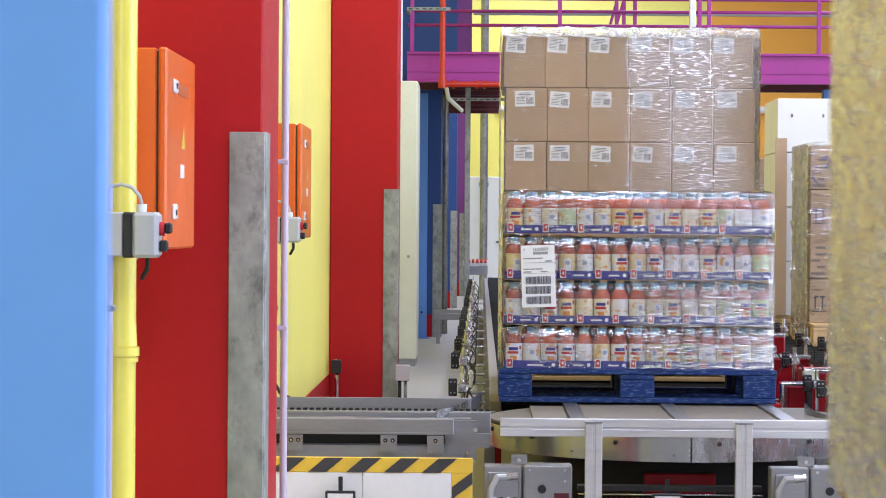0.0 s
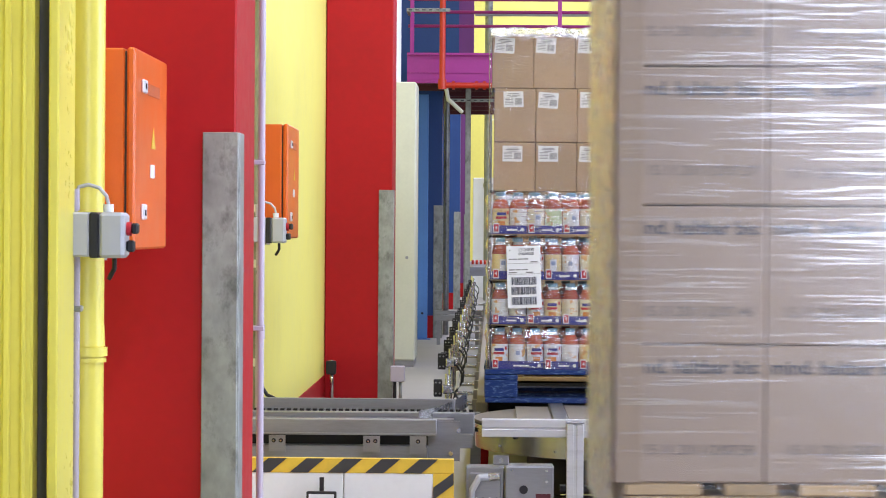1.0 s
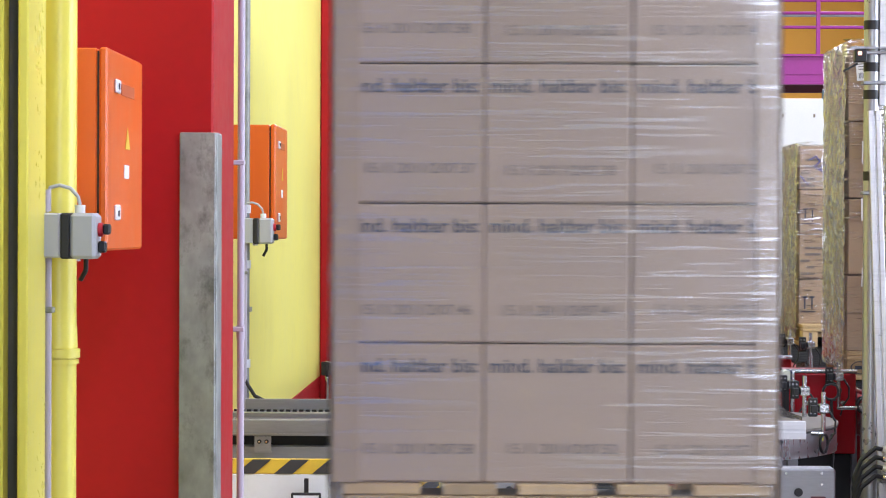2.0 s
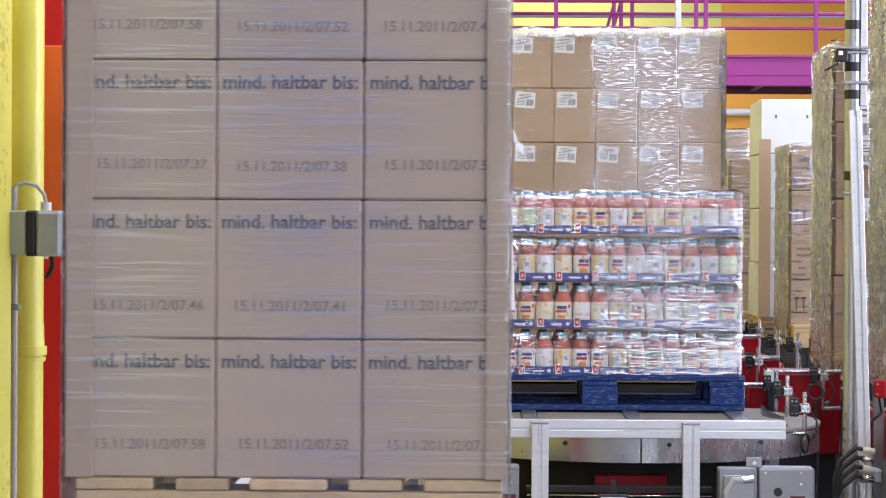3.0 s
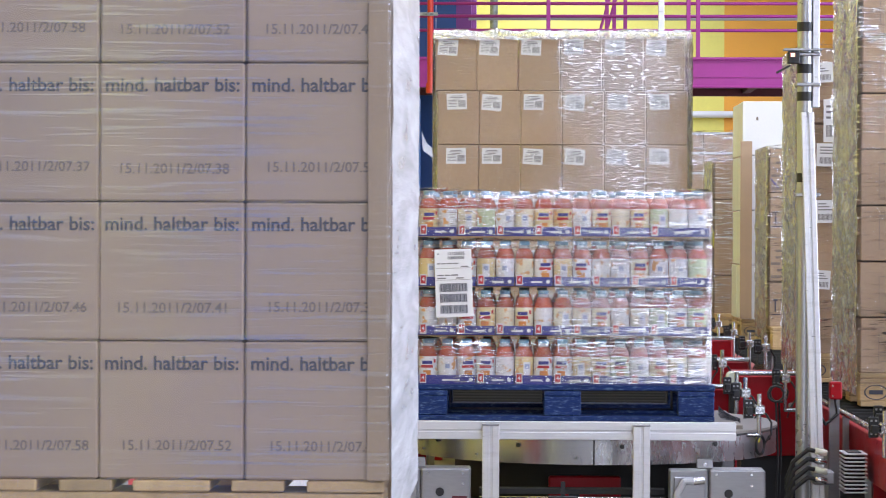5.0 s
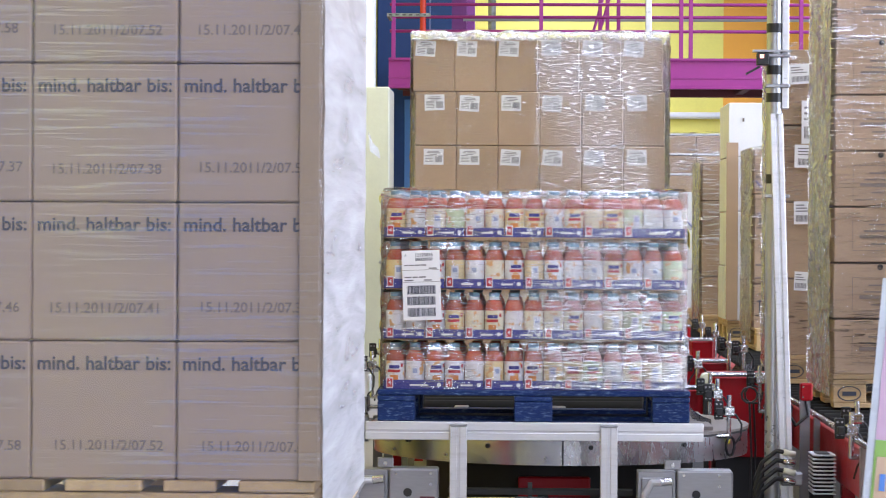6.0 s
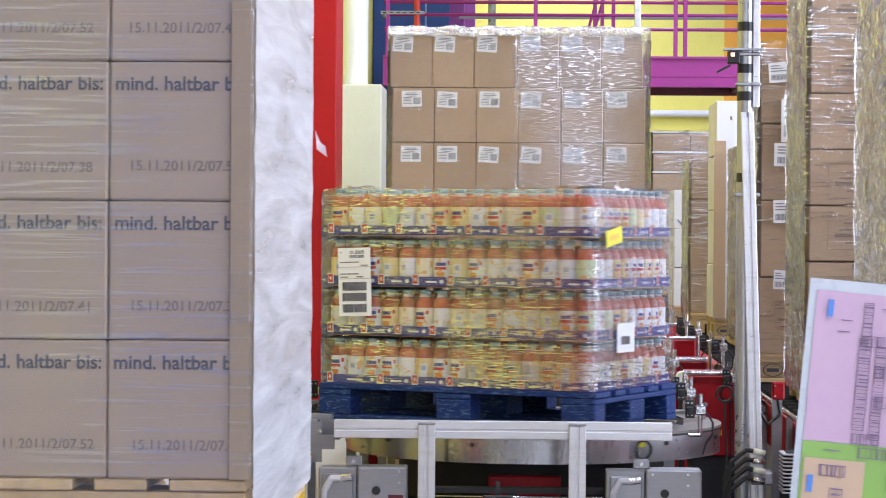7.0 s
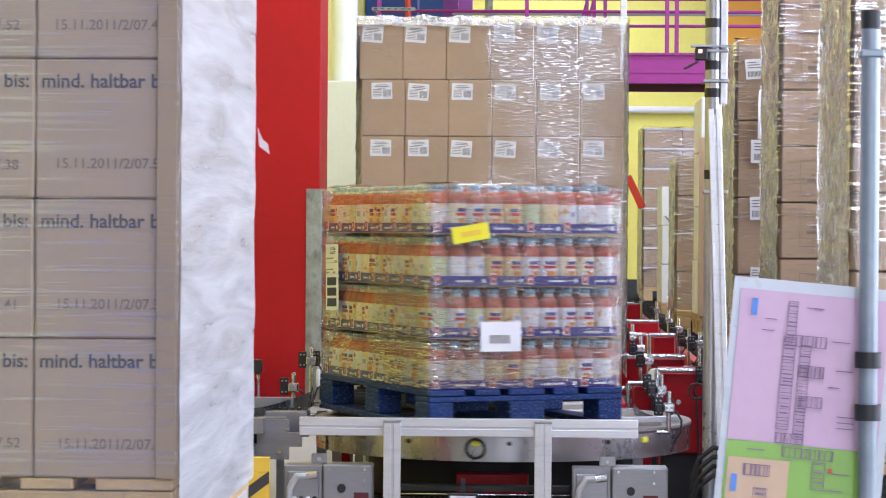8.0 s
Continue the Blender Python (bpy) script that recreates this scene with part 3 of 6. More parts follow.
def wall_switch(x, y, z0):
    t = thing("isolator_switch", (x, y, z0), "grey plastic isolator switch box with black knob", "switch", "isolator switches")
    part("base", box_bm(-0.143, -0.085, -0.07, 0.03, 0, 0.108, bev=0.004), M["grey"], t)
    part("gasket", box_bm(-0.0845, -0.062, -0.072, 0.032, -0.003, 0.108, bev=0.004), M["black"], t, "black band")
    part("cover", box_bm(-0.0615, 0.0, -0.07, 0.03, -0.003, 0.108, bev=0.008), M["grey"], t)
    part("button", cyl_bm((0.0005, -0.02, 0.068), (0.012, -0.02, 0.068), 0.017, 14), M["badge_red"], t, "red button collar")
    part("knob", box_bm(0.0125, 0.03, -0.034, -0.006, 0.056, 0.082, bev=0.004), M["black"], t)
    part("knob", box_bm(0.0005, 0.02, -0.034, -0.006, 0.012, 0.04, bev=0.004), M["black"], t)
    part("gland", cyl_bm((-0.045, -0.02, 0.1085), (-0.045, -0.02, 0.128), 0.013, 10), M["white"], t)
    pts = [(-0.045, -0.02, 0.128), (-0.05, -0.02, 0.148), (-0.068, -0.02, 0.168), (-0.095, -0.02, 0.176), (-0.118, -0.02, 0.17), (-0.125, -0.02, 0.15), (-0.125, -0.02, 0.109)]
    part("cable", tube_bm(pts, 0.0045, 8), M["grey"], t)
    part("conduit", cyl_bm((-0.125, -0.02, 0.112), (-0.125, -0.02, 0.165), 0.0095, 10), M["mauve"], t)
    part("conduit", cyl_bm((-0.122, -0.02, -z0), (-0.122, -0.02, -0.001), 0.0085, 10), M["mauve"], t)
    part("conduit_clip", box_bm(-0.136, -0.108, -0.032, 0.0, -0.135, -0.12, bev=0.003), M["galv"], t)
    part("hose", tube_bm([(-0.03, -0.02, -0.003), (-0.03, -0.02, -0.03), (-0.045, -0.01, -0.055)], 0.006, 8), M["dark"], t)
    return t


wall_switch(-0.768, 5.87, 1.190)
wall_switch(-0.768, 10.58, 1.20)

cd = thing("cable_conduit", (-0.600, 7.58, 0), "pale mauve plastic cable conduit beside the red column", "conduit")
part("tube", cyl_bm((0, 0, 0), (0, 0, 7.9), 0.0115, 14), M["mauve"], cd)
for z in (0.94, 1.46, 2.4):
    part("bracket", box_bm(-0.03, 0.012, -0.014, 0.014, z, z + 0.016, bev=0.003), M["mauve"], cd)
part("socket", cyl_bm((0, 0, 0.915), (0, 0, 0.96), 0.0135, 14), M["mauve"], cd)
c2 = thing("cable_duct", (-0.895, 10.72, 0), "grey steel cable duct on the wall", "conduit")
part("tube", cyl_bm((0, -0.12, 0), (0, -0.12, 7.9), 0.02, 14), M["galv"], c2)
for z in (0.66, 1.09, 1.33):
    part("collar", cyl_bm((0, -0.12, z), (0, -0.12, z + 0.035), 0.025, 12), M["white"], c2)
part("clip", box_bm(-0.02, 0.02, -0.1, 0.0, 0.9, 0.92), M["galv"], c2)
part("hose", tube_bm([(0.0, -0.14, 0.66), (0.01, -0.16, 0.6), (0.05, -0.18, 0.54), (0.12, -0.2, 0.51)], 0.008, 8), M["dark"], c2)

# box on the floor end of the second column and the tall cream cabinet behind it
sk = thing("socket_box", (-0.53, 17.25, 0), "small grey socket box on a conduit", "socket")
part("box", box_bm(-0.05, 0.05, -0.04, 0.04, 0.19, 0.3, bev=0.006), M["mauve"], sk)
part("conduit", cyl_bm((-0.02, 0, 0), (-0.02, 0, 0.19), 0.012, 8), M["dark"], sk)
part("conduit", cyl_bm((0.02, 0, 0), (0.02, 0, 0.19), 0.012, 8), M["galv"], sk)
se = thing("door_sensor", (-0.99, 17.2, 0), "small black sensor on a chrome post", "sensor")
part("post", cyl_bm((0, 0, 0), (0, 0, 0.34), 0.014, 8), M["chrome"], se)
part("head", box_bm(-0.04, 0.03, -0.04, 0.03, 0.24, 0.335, bev=0.006), M["black"], se)
cc = thing("tall_cabinet", (-0.75, 22.87, 0), "tall cream sheet-metal cabinet on the floor", "cabinet")
part("body", box_bm(-0.30, 0.178, -0.38, 0.38, 0.06, 2.605, bev=0.012), M["cream"], cc)
part("plinth", box_bm(-0.29, 0.168, -0.37, 0.37, 0, 0.06), M["sheet"], cc)
part("screw", cyl_bm((0.1, -0.386, 1.0), (0.1, -0.38, 1.0), 0.015, 8), M["steel"], cc)
du = thing("white_duct", (-0.85, 22.95, 2.605), "white round ventilation duct above the cabinet", "duct")
part("duct_run", cyl_bm((0, 0, 0), (0, 0, 5.3), 0.12, 24), M["white"], du)
part("duct_ring", cyl_bm((0, 0, 0.9), (0, 0, 0.93), 0.126, 24), M["white"], du)
sp = thing("support_post", (-0.663, 28.25, 0), "light blue steel post under the gallery", "post")
part("post", box_bm(-0.056, 0.056, -0.056, 0.056, 0.01, 2.80, bev=0.006), M["lightblue"], sp)
part("foot_plate", box_bm(-0.09, 0.09, -0.09, 0.09, 0, 0.01), M["lightblue"], sp)
part("bolt", cyl_bm((0, -0.063, 0.3), (0, -0.056, 0.3), 0.014, 8), M["dark"], sp)
copy_thing(sp, pose(3.78, 27.0, 0))
po = thing("slim_post", (-0.142, 27.0, 0), "slim grey steel post on the floor", "post")
part("post", box_bm(-0.03, 0.03, -0.03, 0.03, 0.0, 2.80, bev=0.004), M["galv"], po)
part("foot", box_bm(-0.07, 0.07, -0.07, 0.07, 0, 0.012), M["galv"], po)
dp = thing("downpipe", (-0.42, 29.5, 0), "slim round grey steel downpipe", "pipe")
part("pipe_run", cyl_bm((0, 0, 0), (0, 0, 2.9), 0.035, 12), M["galv"], dp)
wd = thing("white_door", (0.06, 45.0, 0), "plain white door leaf far down the hall", "door")
part("leaf", box_bm(-0.28, 0.32, 0, 0.06, 0.02, 2.2, bev=0.01), M["white"], wd)
part("handle", box_bm(0.22, 0.28, -0.05, 0.0, 1.0, 1.03), M["black"], wd)

for y, x0, x1, z0, z1, far in ((26.9, -0.50, 0.02, 0.26, 0.37, False), (40.5, -0.28, 0.12, 0.50, 0.74, True)):
    xc = thing("aisle_conveyor", (x0, y, 0), "grey steel cross conveyor spanning the aisle", "conveyor")
    w = x1 - x0
    part("front_beam", box_bm(0, w, 0, 0.08, z0, z0 + (z1 - z0) * 0.6, bev=0.004), M["sheet"], xc)
    part("top_rail", box_bm(0, w, 0.1, 0.16, z0 + (z1 - z0) * 0.62, z1, bev=0.004), M["white" if far else "steel"], xc)
    if far:
        for k in range(6):
            part("red_roller", cyl_bm((0.03 + k * w / 6, 0.06, z1 - 0.05), (0.03 + k * w / 6, 0.06, z1 + 0.02), 0.02, 8), M["pipe_red"], xc)
    for x in (0.03, w - 0.07):
        part("leg", box_bm(x, x + 0.04, 0.02, 0.06, 0, z0), M["sheet"], xc)

# blue and purple upper wall behind the gallery
structure("wall_upper_blue", box_bm(-1.06, -0.33, 33.0, 33.2, 3.12, 8.0), M["blue"], "dark blue painted wall above the gallery", "wall")
structure("wall_upper_purple", box_bm(-0.33, -0.13, 33.01, 33.2, 3.12, 8.0), M["purple"], "purple painted wall strip above the gallery", "wall")
up = thing("riser_pipe", (0.05, 44.0, 2.98), "grey riser pipe on the far wall", "pipe")
part("pipe_run", cyl_bm((0, 0, -2.98), (0, 0, 4.9), 0.07, 12), M["galv"], up)
part("elbow", cyl_bm((0, 0, -0.97), (0, 0, -0.9), 0.085, 12), M["galv"], up)

# ---- gallery ----
ga = thing("steel_gallery", (0, 26.0, 0.135), "magenta painted steel gallery with railing", "gallery")
g = bmesh.new()
add_box(g, -0.78, 9.0, 0.03, 0.06, 2.68, 2.97)
add_box(g, -0.78, 9.0, -0.02, 0.1, 2.96, 2.985, bev=0.003)
add_box(g, -0.78, 9.0, -0.02, 0.1, 2.665, 2.69, bev=0.003)
add_box(g, -0.78, 9.0, 0.015, 0.029, 2.775, 2.79)
part("edge_beam", g, M["magenta"], ga)
part("deck", box_bm(-0.78, 9.0, 0.11, 1.6, 2.9, 2.95), M["dark_red"], ga, "dark red deck underside")
part("deck", box_bm(-0.75, 0.25, 1.61, 8.6, 2.9, 2.95), M["dark_red"], ga, "dark red deck underside")
for k in range(7):
    part("joist", box_bm(-0.73, 0.24, 0.9 + k * 1.15, 0.98 + k * 1.15, 2.70, 2.899), M["dark_red"], ga)
for k in range(7):
    part("joist", box_bm(0.6 + k * 1.2, 0.68 + k * 1.2, 0.11, 1.6, 2.70, 2.899), M["dark_red"], ga)
part("rear_beam", box_bm(0.26, 9.0, 1.61, 1.7, 2.67, 2.95), M["dark_red"], ga)
for z in (3.268, 3.417):
    part("guard_rail", cyl_bm((-0.77, 0.03, z), (9.0, 0.03, z), 0.017, 8), M["magenta"], ga)
for z in (3.55, 3.95):
    part("guard_rail", cyl_bm((-0.77, 0.03, z), (9.0, 0.03, z), 0.017, 8), M["magenta"], ga)
for x in (-0.73, 0.825, 2.295, 2.396, 3.55, 4.95, 6.4):
    part("baluster", box_bm(x - 0.021, x + 0.021, 0.0, 0.05, 2.985, 4.0, bev=0.003), M["magenta"], ga)
for x in (1.47, 1.55, 1.67):
    part("stair_post", box_bm(x - 0.02, x + 0.02, 0.9, 0.95, 2.96, 4.1, bev=0.003), M["magenta"], ga)
for dx in (0.0, 0.07):
    part("stair_rail", tube_bm([(1.30 + dx, 0.92, 3.0), (1.50 + dx, 0.92, 3.7), (1.64 + dx, 0.92, 4.2)], 0.016, 8), M["magenta"], ga)
hp = thing("handrail_pipe", (0, 30.0, 0.15), "pale grey pipe along the gallery", "pipe")
part("pipe_run", cyl_bm((-0.1, 0, 3.73), (9, 0, 3.73), 0.03, 10), M["grey"], hp)
part("hanger", cyl_bm((8.9, 0, -0.15), (8.9, 0, 3.71), 0.02, 6), M["grey"], hp)
part("hanger", cyl_bm((5.3, 0, -0.15), (5.3, 0, 3.71), 0.02, 6), M["grey"], hp)
lp = thing("wall_pipe", (0, 49.8, 0), "white pipe along the far wall", "pipe")
part("pipe_run", cyl_bm((0.3, 0.1, 3.68), (12.5, 0.1, 3.68), 0.07, 10), M["white"], lp)

rp = thing("sprinkler_pipe", (-0.398, 25.5, 0.11), "orange-red sprinkler pipe with flange joints", "pipe")
part("riser", cyl_bm((0, 0, 2.64), (0, 0, 7.88), 0.032, 14), M["pipe_red"], rp)
part("branch", cyl_bm((0, 0, 2.64), (1.0, 0, 2.64), 0.03, 14), M["pipe_red"], rp)
part("elbow", cyl_bm((0, 0, 2.6), (0, 0, 2.70), 0.045, 14), M["pipe_red"], rp)
for x in (0.1, 0.34, 0.42):
    part("flange", cyl_bm((x, 0, 2.64), (x + 0.03, 0, 2.64), 0.046, 14), M["pipe_red"], rp)
part("drop", tube_bm([(0.04, 0, 2.61), (0.06, 0.1, 2.5), (0.2, 0.3, 2.38)], 0.022, 8), M["cream"], rp, "bare pale drop pipe")
for nm, x0, x1, y, z in (("strut_channel", -0.77, -0.32, 25.45, 3.505), ("cable_tray", -0.38, 0.54, 26.6, 2.635)):
    st = thing(nm, ((x0 + x1) / 2, y, z), "galvanised perforated steel channel", "channel")
    w = (x1 - x0) / 2
    part("rail", box_bm(-w, w, 0, 0.03, 0, 0.035, bev=0.002), M["galv"], st)
    for k in range(int(w / 0.035)):
        xx = -w + 0.02 + k * 0.07
        part("slot", box_bm(xx, xx + 0.035, -0.003, -0.0005, 0.012, 0.022), M["dark"], st)
    if y < 26:
        part("drop_bracket", box_bm(-w, -w + 0.03, 0.031, 0.53, 0.0, 0.035), M["galv"], st)
    else:
        for xx in (-w + 0.02, w - 0.2):
            part("hanger", cyl_bm((xx, 0.015, 0.036), (xx, 0.015, 0.399), 0.006, 6), M["galv"], st)

# white slim post between the lanes
wp = thing("scanner_post", (1.588, 18.5, 0), "white aluminium profile post on the floor", "post")
part("profile", box_bm(-0.022, 0.022, -0.03, 0.03, 0.01, 5.0, bev=0.003), M["alu"], wp)
part("foot", box_bm(-0.06, 0.06, -0.06, 0.06, 0, 0.01), M["alu"], wp)
for z in (1.05, 1.6, 2.1, 2.6):
    part("clamp", box_bm(0.0225, 0.04, -0.02, 0.02, z, z + 0.05, bev=0.003), M["steel"], wp)
part("barrier", box_bm(-0.028, 0.028, -0.006, 0.006, -0.13, 0.13, bev=0.003, turn=pose(0.095, -0.045, 1.545, 0, -25.6, 0)), M["pipe_red"], wp, "orange-red barrier arm")
part("barrier_hinge", box_bm(0.0225, 0.06, -0.038, -0.02, 1.62, 1.66, bev=0.003), M["black"], wp)

# blue panel close to the camera
bp_ = thing("blue_screen", (-0.40, 0.505, 0), "light blue painted steel sheet screen", "screen")
part("sheet", box_bm(-0.31, 0.31, -0.005, 0.005, 0.012, 3.2, bev=0.002), M["lightblue"], bp_)
part("foot_plate", box_bm(-0.34, 0.34, -0.1, 0.1, 0.0, 0.012), M["lightblue"], bp_)

# ---- conveyors ----
# cross conveyor to the left
cv = thing("cross_conveyor", (0, 9.4, 0), "grey steel cross conveyor with chain rails", "conveyor")
part("front_cover", box_bm(-1.09, -0.085, 0.0, 0.06, 0.465, 0.525, bev=0.003), M["sheet"], cv)
part("lip", box_bm(-1.09, -0.085, -0.012, -0.001, 0.465, 0.472), M["steel"], cv)
part("lower_beam", box_bm(-1.09, -0.12, 0.02, 0.10, 0.30, 0.42), M["sheet"], cv)
# solid dark bar drawn for the shade in the recess
part("shadow_gap", box_bm(-1.09, -0.1, 0.10, 0.14, 0.42, 0.52), M["dark"], cv)
part("chain_rail", box_bm(-1.09, 0.06, 0.24, 0.30, 0.44, 0.535, bev=0.003), M["steel"], cv)
part("chain_cover", box_bm(-1.09, -0.02, 0.15, 0.235, 0.44, 0.515), M["sheet"], cv)
g = bmesh.new()
for k in range(44):
    add_box(g, -1.08 + k * 0.026, -1.064 + k * 0.026, 0.302, 0.33, 0.53, 0.543)
tagged(part("chain", g, M["dark"], cv, "dark roller chain"), kind="stuff")
part("rear_guide", box_bm(-0.82, -0.02, 0.50, 0.515, 0.50, 0.572, bev=0.002), M["sheet"], cv)
part("rear_rail", box_bm(-1.09, 0.05, 0.40, 0.46, 0.42, 0.525), M["steel"], cv)
g = box_bm(-0.12, 0.055, 0.065, 0.085, 0.36, 0.515)
bmesh.ops.bevel(g, geom=[e for e in g.edges if abs(e.verts[0].co.x - 0.055) < 1e-4 and abs(e.verts[1].co.x - 0.055) < 1e-4 and abs(e.verts[0].co.z - e.verts[1].co.z) < 1e-4], offset=0.05, segments=4, affect="EDGES")
ep = part("end_plate", g, M["sheet"], cv)
for x, z in ((0.0, 0.48), (-0.03, 0.39)):
    part("bolt", cyl_bm((x, 0.055, z), (x, 0.065, z), 0.009, 8), M["chrome"], ep)
for x in (-0.70, -0.335, -0.155):
    br = part("bracket", box_bm(x - 0.032, x + 0.032, -0.02, -0.013, 0.395 if x > -0.2 else 0.40, 0.462), M["steel"], cv)
    for s in ((-0.013, 0.015) if x < -0.2 else (0.0,)):
        part("bolt", cyl_bm((x + s, -0.028, 0.443), (x + s, -0.02, 0.443), 0.0085, 8), M["dark"], br)
        part("bolt_head", cyl_bm((x + s, -0.032, 0.443), (x + s, -0.028, 0.443), 0.004, 6), M["chrome"], br)
for x in (-1.0, -0.3):
    part("leg", box_bm(x, x + 0.06, 0.16, 0.22, 0, 0.44), M["sheet"], cv)

# hazard-marked guard box in front of it
hz = thing("guard_box", (0, 8.9, 0), "white sheet-metal guard box with black and yellow edging", "guard")
part("panel", box_bm(-1.05, -0.415, 0.0, 0.03, 0.0, 0.365, bev=0.003), M["white"], hz)
part("panel", box_bm(-0.412, -0.086, 0.0, 0.03, 0.0, 0.365, bev=0.003), M["white"], hz)
part("top_strip", box_bm(-1.05, -0.009, 0.0, 0.03, 0.3655, 0.42, bev=0.002), M["hazard_yellow"], hz)
part("side_strip", box_bm(-0.085, -0.009, 0.0, 0.03, 0.0, 0.365), M["hazard_yellow"], hz)


def stripe(x, z, w, h, lean):
    b = bmesh.new()
    pts = [(x, z), (x + w, z), (x + w + lean, z + h), (x + lean, z + h)]
    v = [b.verts.new((px, -0.0035, pz)) for px, pz in pts] + [b.verts.new((px, -0.0008, pz)) for px, pz in pts]
    for f in ((0, 1, 2, 3), (7, 6, 5, 4), (0, 4, 5, 1), (1, 5, 6, 2), (2, 6, 7, 3), (3, 7, 4, 0)):
        b.faces.new([v[i] for i in f])
    return b


for k in range(7):
    part("black_stripe", stripe(-1.03 + k * 0.139, 0.3665, 0.068, 0.0525, 0.062), M["hazard_black"], hz)
for k in range(3):
    b = stripe(0, 0, 0.075, 0.045, 0)
    for v in b.verts:
        v.co.z += v.co.x * 0.75
        v.co.x += -0.0845
        v.co.z += 0.27 - k * 0.1
    part("black_stripe", b, M["hazard_black"], hz)
sh = thing("sign_holder", (-0.49, 8.84, 0), "small framed notice on a black stem", "sign")
part("stem", box_bm(-0.008, 0.008, 0.0, 0.012, 0.0, 0.355), M["black"], sh)
part("frame", box_bm(-0.055, 0.055, -0.012, -0.001, 0.16, 0.305, bev=0.004), M["black"], sh)
part("notice", box_bm(-0.046, 0.046, -0.016, -0.0125, 0.17, 0.295), M["paper"], sh)
sh2 = copy_thing(sh, pose(0.70, 8.84, 0.0))

# turntable
TC = (0.825, 10.06)
tt = thing("turntable", (TC[0], TC[1], 0), "round steel pallet turntable", "turntable")
g = bmesh.new()
add_cyl(g, (0, 0, 0.375), (0, 0, 0.478), 0.765, 96)
part("drum", g, M["drum"], tt, "brushed steel drum")
part("rim", cyl_bm((0, 0, 0.4785), (0, 0, 0.488), 0.770, 96), M["deck"], tt)
part("edge_band", cyl_bm((0, 0, 0.470), (0, 0, 0.4783), 0.7685, 96), M["dark"], tt, "dark edge band")
# plinth in near black, standing in for the shade below the drum
tb = thing("round_plinth", (TC[0], TC[1], 0), "round plinth coloured near black for the shade under the turntable", "plinth")
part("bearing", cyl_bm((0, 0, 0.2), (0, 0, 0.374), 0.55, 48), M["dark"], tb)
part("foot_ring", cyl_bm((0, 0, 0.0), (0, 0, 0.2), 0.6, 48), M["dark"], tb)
part("drive_cover", box_bm(-0.17, 0.11, -0.60, -0.552, 0.235, 0.315, bev=0.006), M["machine_red"], tb, "red painted drive cover")
for a in range(0, 360, 30):
    c, s = math.cos(radians(a + 8)), math.sin(radians(a + 8))
    part("bolt", cyl_bm((0.764 * c, 0.764 * s, 0.445), (0.772 * c, 0.772 * s, 0.445), 0.009, 8), M["dark"], tt)
for x in (-0.42, 0.0, 0.42):
    part("chain_track", box_bm(x - 0.03, x + 0.03, -0.58, 0.58, 0.4885, 0.512, bev=0.002), M["steel"], tt)
for x in (-0.21, 0.21):
    part("deck_plate", box_bm(x - 0.175, x + 0.175, -0.57, 0.57, 0.4885, 0.503), M["deck"], tt, "pale worn deck plate")
for x in (-0.525, 0.525):
    part("deck_plate", box_bm(x - 0.07, x + 0.07, -0.42, 0.42, 0.4885, 0.503), M["deck"], tt, "pale worn deck plate")
part("seam", box_bm(-0.003, 0.003, -0.77, -0.755, 0.376, 0.477), M["dark"], tt)
for a in (-31.5, 22.0):
    m = pose(0.768 * math.cos(radians(a)), 0.768 * math.sin(radians(a)), 0.435, 0, 0, a + 90)
    shared("number_tag", mesh_of("number_tag", box_bm(-0.016, 0.016, -0.004, -0.001, 0.0, 0.022, bev=0.001), M["label_yellow"]), tt, m, "small yellow tag")
m = pose(0.768 * math.cos(radians(-31.5)), 0.768 * math.sin(radians(-31.5)), 0.425, 0, 0, 58.5)
shared("cable_ring", mesh_of("cable_ring", ring_bm(0.036, 0.0055, -0.012), M["black"]), tt, m, "coiled black cable")
for a in (-150, -126, -95, -78, -58, -44, -12, 10):
    m = pose(0.766 * math.cos(radians(a)), 0.766 * math.sin(radians(a)), 0.402, 0, 0, a + 90)
    shared("rivet", mesh_of("rivet", cyl_bm((0, -0.004, 0), (0, 0, 0), 0.005, 8), M["steel"]), tt, m)

# added dark sheet over the floor in place of the machines' shade
bs = thing("base_plate", (1.3, 10.2, 0), "added near-black plate for the shade under the machines", "base plate")
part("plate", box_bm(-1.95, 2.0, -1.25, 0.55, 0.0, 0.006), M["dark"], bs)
# guard rail of aluminium profile before the turntable
fr = thing("profile_barrier", (0, 8.978, 0), "aluminium profile barrier with two posts", "barrier")
g = bmesh.new()
add_box(g, 0.0917, 1.3372, 0.0, 0.04, 0.531, 0.5622, bev=0.002)
add_box(g, 0.0917, 1.3372, 0.0, 0.04, 0.496, 0.5243, bev=0.002)
add_box(g, 0.0925, 1.3364, 0.006, 0.036, 0.522, 0.533)
part("rail", g, M["alu"], fr)
for x0 in (0.405, 0.958):
    g = bmesh.new()
    add_box(g, x0, x0 + 0.026, -0.042, -0.002, 0.0, 0.5495, bev=0.002)
    add_box(g, x0 + 0.036, x0 + 0.062, -0.042, -0.002, 0.0, 0.5495, bev=0.002)
    add_box(g, x0 + 0.02, x0 + 0.042, -0.036, -0.004, 0.0, 0.548)
    ps = part("post", g, M["alu"], fr)
    part("end_cap", box_bm(x0 - 0.001, x0 + 0.063, -0.043, -0.001, 0.550, 0.5555, bev=0.001), M["sheet"], ps)


